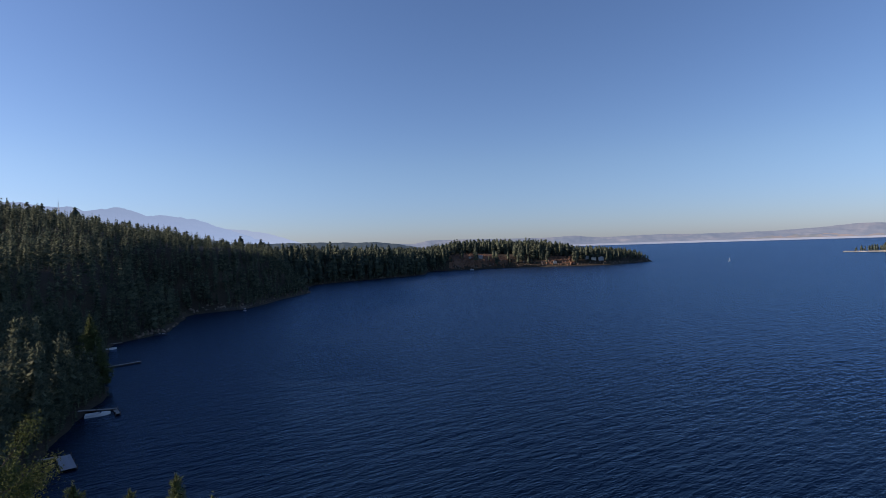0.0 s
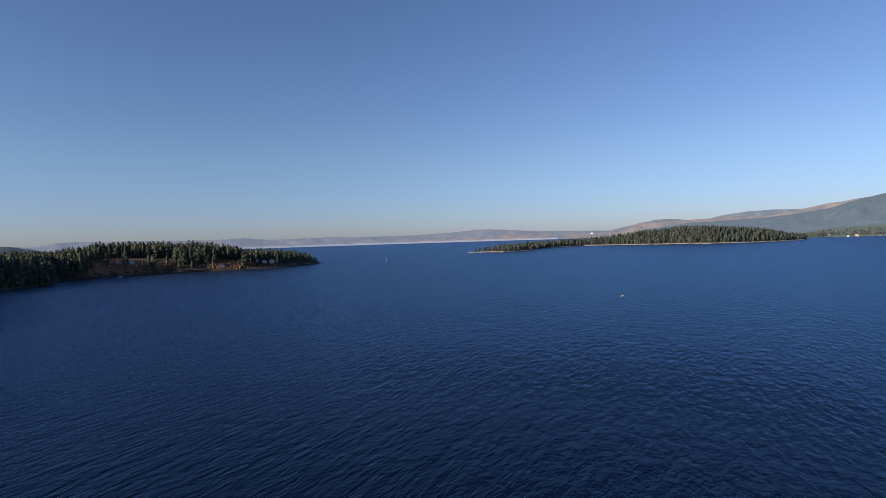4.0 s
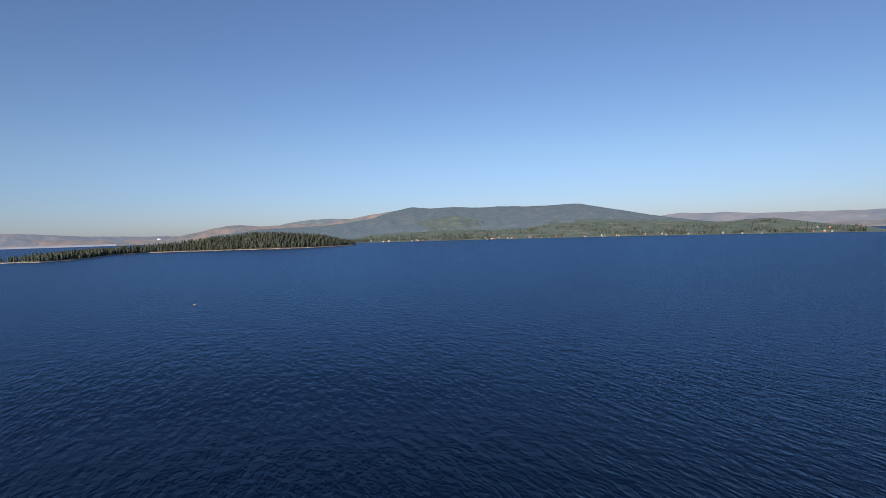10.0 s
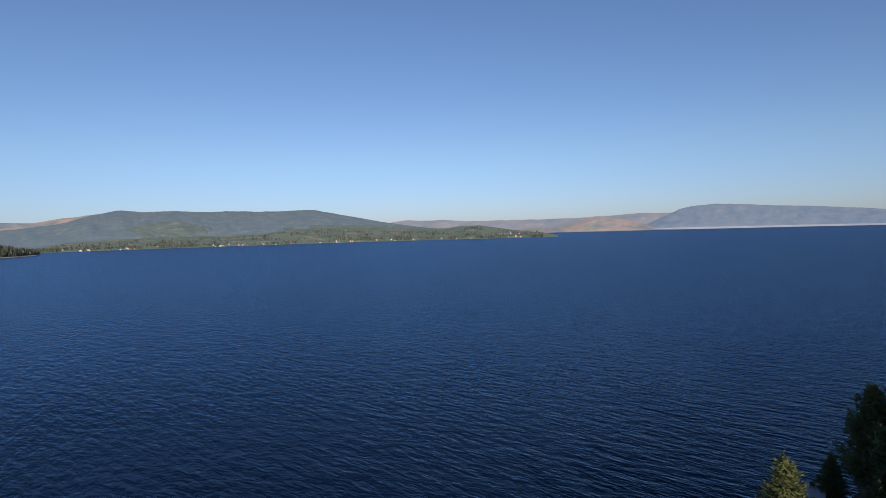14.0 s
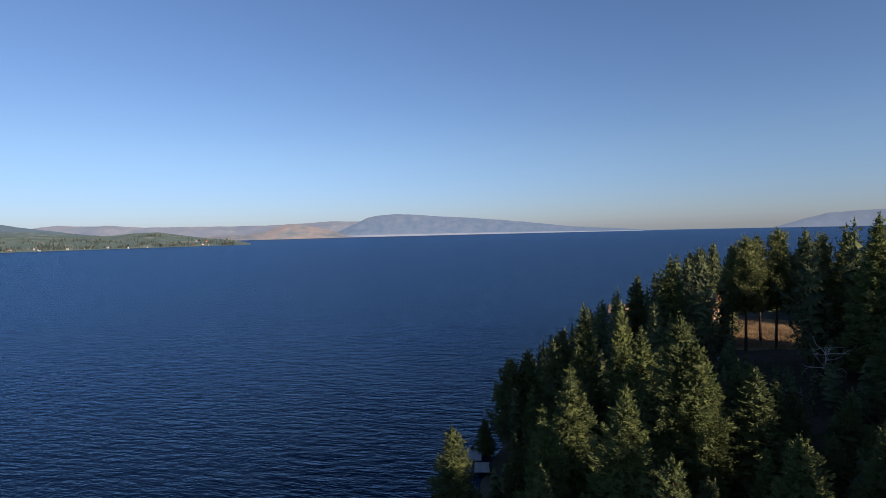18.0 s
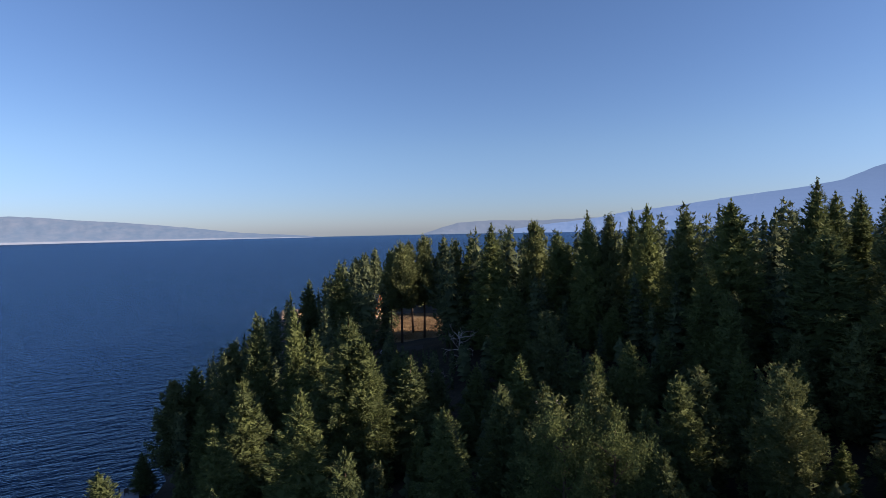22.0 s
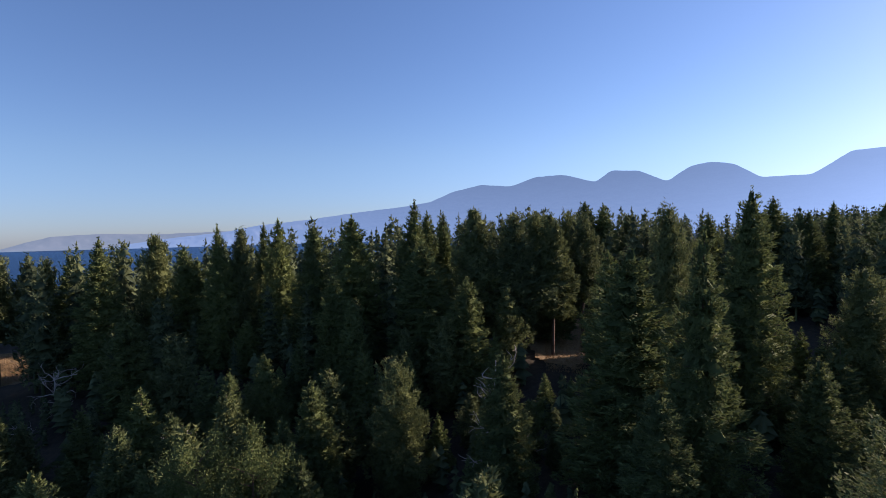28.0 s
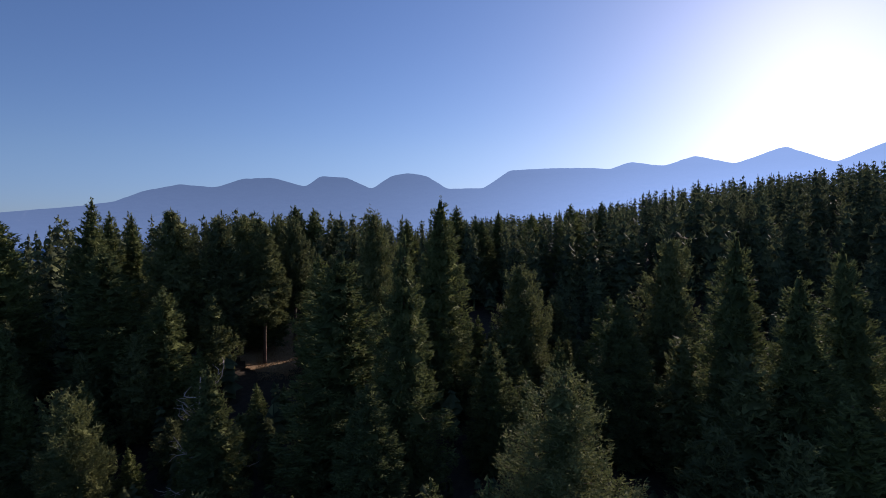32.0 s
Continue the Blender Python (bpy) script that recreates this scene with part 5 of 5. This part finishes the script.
# honey boards, their pale colour painting the bright sunlit front on the gable
for z, w in ((1.2, 2.6), (3.6, 1.6), (5.6, 0.9)):
    part("sunlit_panel", box(bmesh.new(), w, 0.12, 1.5, -0.3, -5.08, z, bevel=0.03), HONEY_WOOD, cabin, "honey-coloured boards, pale for the sunlit front")
for x in (-0.9, 0.9):
    fr = part("window", box(bmesh.new(), 0.9, 0.14, 1.3, x, -5.12, 2.4, bevel=0.02), WHITE, cabin)
    part("pane", box(bmesh.new(), 0.74, 0.06, 1.12, x, -5.2, 2.4), GLASS, fr)
part("deck", box(bmesh.new(), 7.4, 3.0, 0.25, 0, -6.6, 0.1, bevel=0.03), PLANK, cabin)
for x in (-3.4, 0, 3.4):
    part("post", rod(bmesh.new(), (x, -7.9, -2.5), (x, -7.9, 1.1), 0.09), PLANK, cabin)
part("handrail", box(bmesh.new(), 7.0, 0.1, 0.1, 0, -7.9, 1.1), PLANK, cabin)

# the low house on the wooded point
house(on_land(155.6, 258, 0.5), 320, 11, 9, 3.2, 1.6, HONEY_WOOD, BROWN_ROOF, "low brown house with a dark roof on the wooded point", "", 3)


# ---- docks and boats ----
def dock(start, end, width, deck, label, height=0.55, group="docks round the bay"):
    """A plank dock from one place on the water to another."""
    a, b = Vector((*start, 0)), Vector((*end, 0))
    length = (b - a).length
    top = new("dock")
    top.matrix_world = Matrix.Translation((a + b) / 2) @ (b - a).to_track_quat("X", "Z").to_matrix().to_4x4()
    tagged(top, label, "dock", group)
    n = max(6, min(26, int(length / 0.5)))
    me = None
    for i in range(n):
        if me is None:
            p = part("plank", box(bmesh.new(), length / n * 0.93, width, 0.07, bevel=0.012), deck, top)
            me = p.data
        else:
            p = new("plank", me)
            p.parent = top
        p.location = (-length / 2 + (i + 0.5) * length / n, 0, height)
    for s in (-1, 1):
        part("stringer", box(bmesh.new(), length, 0.12, 0.26, 0, s * (width / 2 - 0.12), height - 0.17), DARK_WOOD, top)
    k = max(2, int(length / 4) + 1)
    for i in range(k):
        for s in (-1, 1):
            x = -length / 2 + 0.3 + i * (length - 0.6) / (k - 1)
            part("post", rod(bmesh.new(), (x, s * (width / 2 + 0.1), -3.0), (x, s * (width / 2 + 0.1), height + 0.45), 0.1), DARK_WOOD, top)
    return top


def hull_mesh(length, beam, depth, rim=0.06):
    """A pointed hull, open on top, with a rim."""
    bm = bmesh.new()
    n = 9
    rows = []
    for i in range(n):
        u = i / (n - 1)
        half = beam / 2 * (1 - max(0, (u - 0.45) / 0.55) ** 2.2) + 0.02
        keel = -depth * 0.45 * (1 - u ** 4) + 0.02
        sheer = depth * 0.55 + 0.12 * u * u
        x = -length / 2 + length * u
        rows.append([bm.verts.new(p) for p in ((x, -half, sheer), (x, -half * 0.8, keel * 0.4), (x, 0, keel), (x, half * 0.8, keel * 0.4), (x, half, sheer), (x, half * 0.82, sheer), (x, half * 0.6, keel * 0.2 + 0.1), (x, -half * 0.6, keel * 0.2 + 0.1), (x, -half * 0.82, sheer))])
    for r0, r1 in zip(rows, rows[1:]):
        for j in range(9):
            bm.faces.new((r0[j], r0[(j + 1) % 9], r1[(j + 1) % 9], r1[j]))
    bm.faces.new(rows[0])
    bm.faces.new(rows[-1][::-1])
    bmesh.ops.recalc_face_normals(bm, faces=bm.faces)
    return bm


def motorboat(place, heading, length, hull, label, cover=False):
    top = new("motorboat")
    top.matrix_world = pose(place[0], place[1], 0.12, 0, 0, 90 - heading)
    tagged(top, label, "boat")
    beam = length * 0.36
    part("hull", hull_mesh(length, beam, length * 0.2), hull, top)
    part("foredeck", solid(bmesh.new(), [(length * 0.12, -beam * 0.40, length * 0.125), (length * 0.12, beam * 0.40, length * 0.125), (length * 0.47, 0, length * 0.135), (length * 0.12, -beam * 0.40, length * 0.105), (length * 0.12, beam * 0.40, length * 0.105), (length * 0.47, 0, length * 0.115)],
                           [(0, 2, 1), (3, 4, 5), (0, 1, 4, 3), (1, 2, 5, 4), (2, 0, 3, 5)]), WHITE, top)
    part("windscreen", solid(bmesh.new(), [(length * 0.14, -beam * 0.34, length * 0.12), (length * 0.14, beam * 0.34, length * 0.12), (length * 0.08, beam * 0.30, length * 0.21), (length * 0.08, -beam * 0.30, length * 0.21), (length * 0.12, -beam * 0.34, length * 0.12), (length * 0.12, beam * 0.34, length * 0.12), (length * 0.06, beam * 0.30, length * 0.21), (length * 0.06, -beam * 0.30, length * 0.21)],
                             [(0, 1, 2, 3), (7, 6, 5, 4), (0, 3, 7, 4), (1, 5, 6, 2), (2, 6, 7, 3)]), GLASS, top)
    for s in (-1, 1):
        part("seat", box(bmesh.new(), length * 0.09, beam * 0.24, length * 0.11, -length * 0.06, s * beam * 0.17, length * 0.06, bevel=0.03), WHITE, top)
    part("rear_bench", box(bmesh.new(), length * 0.08, beam * 0.6, length * 0.08, -length * 0.33, 0, length * 0.05, bevel=0.03), WHITE, top)
    eng = part("outboard", box(bmesh.new(), length * 0.06, length * 0.06, length * 0.12, -length * 0.53, 0, length * 0.12, bevel=0.04), RUBBER, top)
    part("leg", box(bmesh.new(), length * 0.03, length * 0.02, length * 0.14, -length * 0.53, 0, -0.02), RUBBER, eng)
    if cover:
        c = part("canopy", box(bmesh.new(), length * 0.34, beam * 0.8, 0.06, -length * 0.1, 0, length * 0.33, bevel=0.02), WHITE, top)
        for x in (-0.25, 0.05):
            for s in (-1, 1):
                part("pole", rod(bmesh.new(), (length * x, s * beam * 0.38, length * 0.1), (length * x, s * beam * 0.38, length * 0.33), 0.025, sides=6), METAL, c)
    return top


def spot(b, d):
    return at(b, d)[:2]


# the float and its gangway near the foot of the trees
dock(spot(-35.35, 129.5), spot(-35.75, 139), 2.6, PALE_PLANK, "pale swim float with a dark skirt near the shore", 0.5)
dock(spot(-37.6, 139.5), spot(-35.95, 138.5), 1.1, PLANK, "narrow grey gangway from the shore to the float", 0.55)
# the boat slip
dock(spot(-34.6, 176.5), spot(-31.6, 172.5), 1.2, PLANK, "long thin dock of a boat slip", 0.5)
dock(spot(-31.75, 171.2), spot(-31.55, 166.5), 1.0, PLANK, "end arm of the boat slip", 0.5)
motorboat(spot(-33.1, 169.5), 62, 5.8, WHITE, "white motorboat moored in the boat slip")
# further docks
dock(spot(-32.6, 238.5), spot(-29.6, 242.5), 1.6, PLANK, "long weathered dock reaching into the bay", 0.6)
dock(spot(-32.6, 301), spot(-31.0, 301.5), 1.2, PLANK, "short grey dock in the bay", 0.5)
motorboat(spot(-32.0, 286), 52, 5.4, WHITE, "white open boat beside a short dock")
dock(spot(-29.8, 331), spot(-27.9, 323), 1.6, PLANK, "grey dock with a boat tied to it", 0.55)
motorboat(spot(-27.9, 318.5), 66, 6.0, BOAT_BLUE, "dark blue boat tied to a dock")
motorboat(spot(-20.35, 409), 150, 4.6, WHITE, "white boat with a canopy near the beach", True)
dock(spot(-1.05, 876), spot(0.35, 890), 3.0, DARK_WOOD, "long dark dock by the headland", 0.9)
motorboat(spot(3.0, 887), 90, 6.5, WHITE, "white boat moored under the bluff", True)
motorboat(spot(52.35, 370), 72, 4.4, BOAT_BLUE, "small dark motorboat drifting on the open lake")
# the dock at the foot of the near wood
dock(spot(139.4, 95.5), spot(139.6, 102.0), 2.8, PALE_PLANK, "pale dock platform below the wood", 0.5)
dock(spot(140.3, 90.5), spot(140.3, 94.5), 2.6, PLANK, "grey landing stage at the shore", 0.6)

chair = new("deck_chair")
chair.matrix_world = pose(*at(139.3, 99.5, 0.55), 0, 0, 40)
tagged(chair, "dark wooden chair on the pale dock", "chair")
part("seat", box(bmesh.new(), 0.62, 0.6, 0.06, 0, 0, 0.38, bevel=0.01), DARK_WOOD, chair)
part("backrest", box(bmesh.new(), 0.62, 0.06, 0.75, 0, 0.32, 0.75, bevel=0.01), DARK_WOOD, chair)
for x in (-0.27, 0.27):
    for y in (-0.26, 0.26):
        part("leg", box(bmesh.new(), 0.07, 0.07, 0.4, x, y, 0.18), DARK_WOOD, chair)
    part("armrest", box(bmesh.new(), 0.1, 0.62, 0.05, x * 1.2, 0, 0.62), DARK_WOOD, chair)

sail = new("sailboat")
sail.matrix_world = pose(*at(28.0, 1010, 0.1), 0, 0, 30)
tagged(sail, "small white sailboat far out on the lake", "boat")
part("hull", hull_mesh(5.0, 1.7, 0.9), WHITE, sail)
part("mast", rod(bmesh.new(), (0.4, 0, 0.2), (0.4, 0, 6.6), 0.06, 0.04), METAL, sail)
part("boom", rod(bmesh.new(), (0.4, 0, 1.0), (-2.0, 0.3, 1.0), 0.04), METAL, sail)
part("sail", solid(bmesh.new(), [(0.35, 0, 1.1), (-1.9, 0.35, 1.1), (0.35, 0, 6.4), (0.35, 0.05, 1.1), (-1.9, 0.40, 1.1), (0.35, 0.05, 6.4), (-0.9, 0.55, 3.0)], [(0, 1, 2), (3, 6, 4), (3, 5, 6), (4, 6, 5), (0, 3, 4, 1), (1, 4, 5, 2), (2, 5, 3, 0)]), WHITE, sail)

# ---- the car on the drive ----
car = new("car")
car.matrix_world = pose(*on_land(164.3, 139, 0.12), 0, 0, -100)
tagged(car, "silver car parked on the shaded gravel drive", "car")
bm = bmesh.new()
prof = [(-2.2, 0.35), (-2.25, 0.85), (-1.9, 1.0), (-1.1, 1.02), (-0.6, 1.55), (1.2, 1.58), (1.9, 1.05), (2.2, 0.95), (2.22, 0.35)]
for s in (-0.88, 0.88):
    [bm.verts.new((x, s * (0.86 if z > 1.1 else 1.0), z)) for x, z in prof]
vs = list(bm.verts)
n = len(prof)
bm.faces.new(vs[:n][::-1])
bm.faces.new(vs[n:])
for i in range(n):
    j = (i + 1) % n
    bm.faces.new((vs[i], vs[j], vs[n + j], vs[n + i]))
bmesh.ops.recalc_face_normals(bm, faces=bm.faces)
bmesh.ops.bevel(bm, geom=list(bm.edges), offset=0.05, segments=2, affect="EDGES")
part("body", bm, CAR_PAINT, car)
for s in (-1, 1):
    part("side_window", box(bmesh.new(), 1.9, 0.03, 0.36, 0.3, s * 0.80, 1.28, bevel=0.01), GLASS, car)
    part("headlight", box(bmesh.new(), 0.05, 0.34, 0.14, -2.24, s * 0.62, 0.78, bevel=0.01), WHITE, car)
    part("tail_light", box(bmesh.new(), 0.05, 0.26, 0.18, 2.22, s * 0.68, 0.82, bevel=0.01), RED_WOOD, car)
part("windscreen", solid(bmesh.new(), [(-1.12, -0.72, 1.06), (-1.12, 0.72, 1.06), (-0.66, 0.66, 1.5), (-0.66, -0.66, 1.5), (-1.16, -0.72, 1.08), (-1.16, 0.72, 1.08), (-0.70, 0.66, 1.53), (-0.70, -0.66, 1.53)], [(0, 1, 2, 3), (7, 6, 5, 4), (0, 4, 5, 1), (2, 6, 7, 3)]), GLASS, car)
for x in (-1.35, 1.35):
    for s in (-1, 1):
        w = part("wheel", rod(bmesh.new(), (x, s * 0.72, 0.33), (x, s * 0.92, 0.33), 0.2, sides=12), METAL, car)
        part("tyre", rod(bmesh.new(), (x, s * 0.70, 0.33), (x, s * 0.90, 0.33), 0.34, sides=18), RUBBER, w)


# ---- dead trees ----
def dead_tree(place, height, seed, label, lean=0.0, spread=0.45):
    """A bare snag: a trunk with crooked, forking limbs."""
    r = random.Random(seed)
    top = new("dead_tree")
    top.matrix_world = pose(*place, 0, 0, r.uniform(0, 360))
    tagged(top, label, "tree")
    bm = bmesh.new()
    pts = [Vector((0, 0, -0.5))]
    for i in range(7):
        pts.append(pts[-1] + Vector((r.gauss(lean, 0.25), r.gauss(0, 0.25), height / 7)))
    for i in range(7):
        rod(bm, pts[i], pts[i + 1], height * 0.02 * (1 - i / 8) + 0.02, height * 0.02 * (1 - (i + 1) / 8) + 0.02, 7)
    part("trunk", bm, DEAD_WOOD, top)

    def fork(bm, p, d, length, thick, depth):
        q = p
        for k in range(3):
            d = (d + Vector((r.gauss(0, 0.28), r.gauss(0, 0.28), r.gauss(0.05, 0.25)))).normalized()
            q2 = q + d * length / 3
            rod(bm, q, q2, thick * (1 - k * 0.22), thick * (1 - (k + 1) * 0.22), 5)
            if depth and k > 0:
                fork(bm, q2, (d + Vector((r.gauss(0, 0.8), r.gauss(0, 0.8), r.gauss(0.1, 0.5)))).normalized(), length * 0.55, thick * 0.55, depth - 1)
            q = q2
    for i in range(17):
        j = r.randint(2, 6)
        bm = bmesh.new()
        a = i * 2.4 + r.random()
        fork(bm, pts[j], Vector((math.cos(a), math.sin(a), r.uniform(-0.2, 0.6))).normalized(), height * spread * r.uniform(0.5, 1.0), 0.055 + height * 0.004, 2)
        part("limb", bm, DEAD_WOOD, top)
    return top


dead_tree(on_land(172.0, 112), 8.5, 5, "bare silvery dead tree with crooked limbs")
dead_tree(on_land(169.2, 104), 5.0, 9, "small bare leaning snag", 0.25, 0.3)
dead_tree(on_land(181.6, 70), 12.0, 12, "pale dead tree with bare lower limbs", 0.03, 0.2)
dead_tree(on_land(214.3, 60), 15.0, 15, "tall brown dead tree with broken limbs", 0.0, 0.22)


# ---- the leafy tree close to the camera ----
def leafy_tree(place, height, reach, seed, label, leaves):
    r = np.random.RandomState(seed)
    rp = random.Random(seed)
    top = new("leafy_tree")
    top.matrix_world = pose(*place)
    tagged(top, label, "tree")
    bm = bmesh.new()
    rod(bm, (0, 0, -0.6), (0.3, 0.1, height * 0.45), 0.34, 0.22, 9)
    rod(bm, (0.3, 0.1, height * 0.45), (0.1, 0.2, height * 0.9), 0.22, 0.05, 8)
    ends = []
    for i in range(26):
        u = 0.25 + 0.7 * i / 26
        a = i * 2.4 + rp.random()
        p = Vector((0.2, 0.1, height * u))
        L = reach * (0.55 + 0.5 * math.sin(math.pi * min(1, (u - 0.15) * 1.2))) * rp.uniform(0.7, 1.1)
        q = p + Vector((math.cos(a) * L, math.sin(a) * L, L * rp.uniform(0.35, 1.0)))
        rod(bm, p, q, 0.07, 0.015, 5)
        ends += [(p.lerp(q, k), L) for k in (0.5, 0.75, 1.0)]
    part("trunk", bm, BARK, top)
    cs, ax = [], []
    for q, L in ends:
        n = 260
        cs.append(np.array(q) + r.normal(size=(n, 3)) * (0.42, 0.42, 0.62))
        ax.append(r.normal(size=(n, 3)) + (0, 0, -0.3))
    c, a = np.concatenate(cs), np.concatenate(ax)
    k = r.uniform(0.10, 0.24, len(c))
    o = new("crown", raw_mesh("crown", *kites(c, a, k, k * 0.75, r), leaves))
    o.parent = top
    return top


leafy_tree(on_land(-40.4, 60), 23.5, 4.6, 3, "broad leafy tree with yellowing olive leaves", LEAF_DARK)
leafy_tree(on_land(-43.0, 52), 19.0, 4.0, 4, "leafy tree with olive leaves beside the shore", LEAF_DARK)

leafy_tree(on_land(183.2, 50), 17.6, 3.5, 6, "broad open leafy tree with olive leaves below the wood", LEAF)
leafy_tree(on_land(188.2, 48), 17.4, 3.9, 8, "spreading leafy tree with pale olive leaves below the wood", LEAF)

# ---- the radio mast on the ridge ----
mast = new("radio_mast")
mast.matrix_world = pose(*on_land(-35.4, 640), 0, 0, 20)
tagged(mast, "thin grey radio mast above the ridge trees", "mast")
for s in ((-0.35, -0.2), (0.35, -0.2), (0, 0.4)):
    part("leg", rod(bmesh.new(), (s[0], s[1], -1), (s[0] * 0.6, s[1] * 0.6, 31), 0.09, sides=5), METAL, mast)
for i in range(10):
    part("ring", rod(bmesh.new(), (-0.3, -0.17, 2 + i * 3), (0.3, -0.17, 3.2 + i * 3), 0.05, sides=4), METAL, mast)
part("aerial", rod(bmesh.new(), (0, 0, 30.5), (0, 0, 35), 0.06, sides=5), METAL, mast)
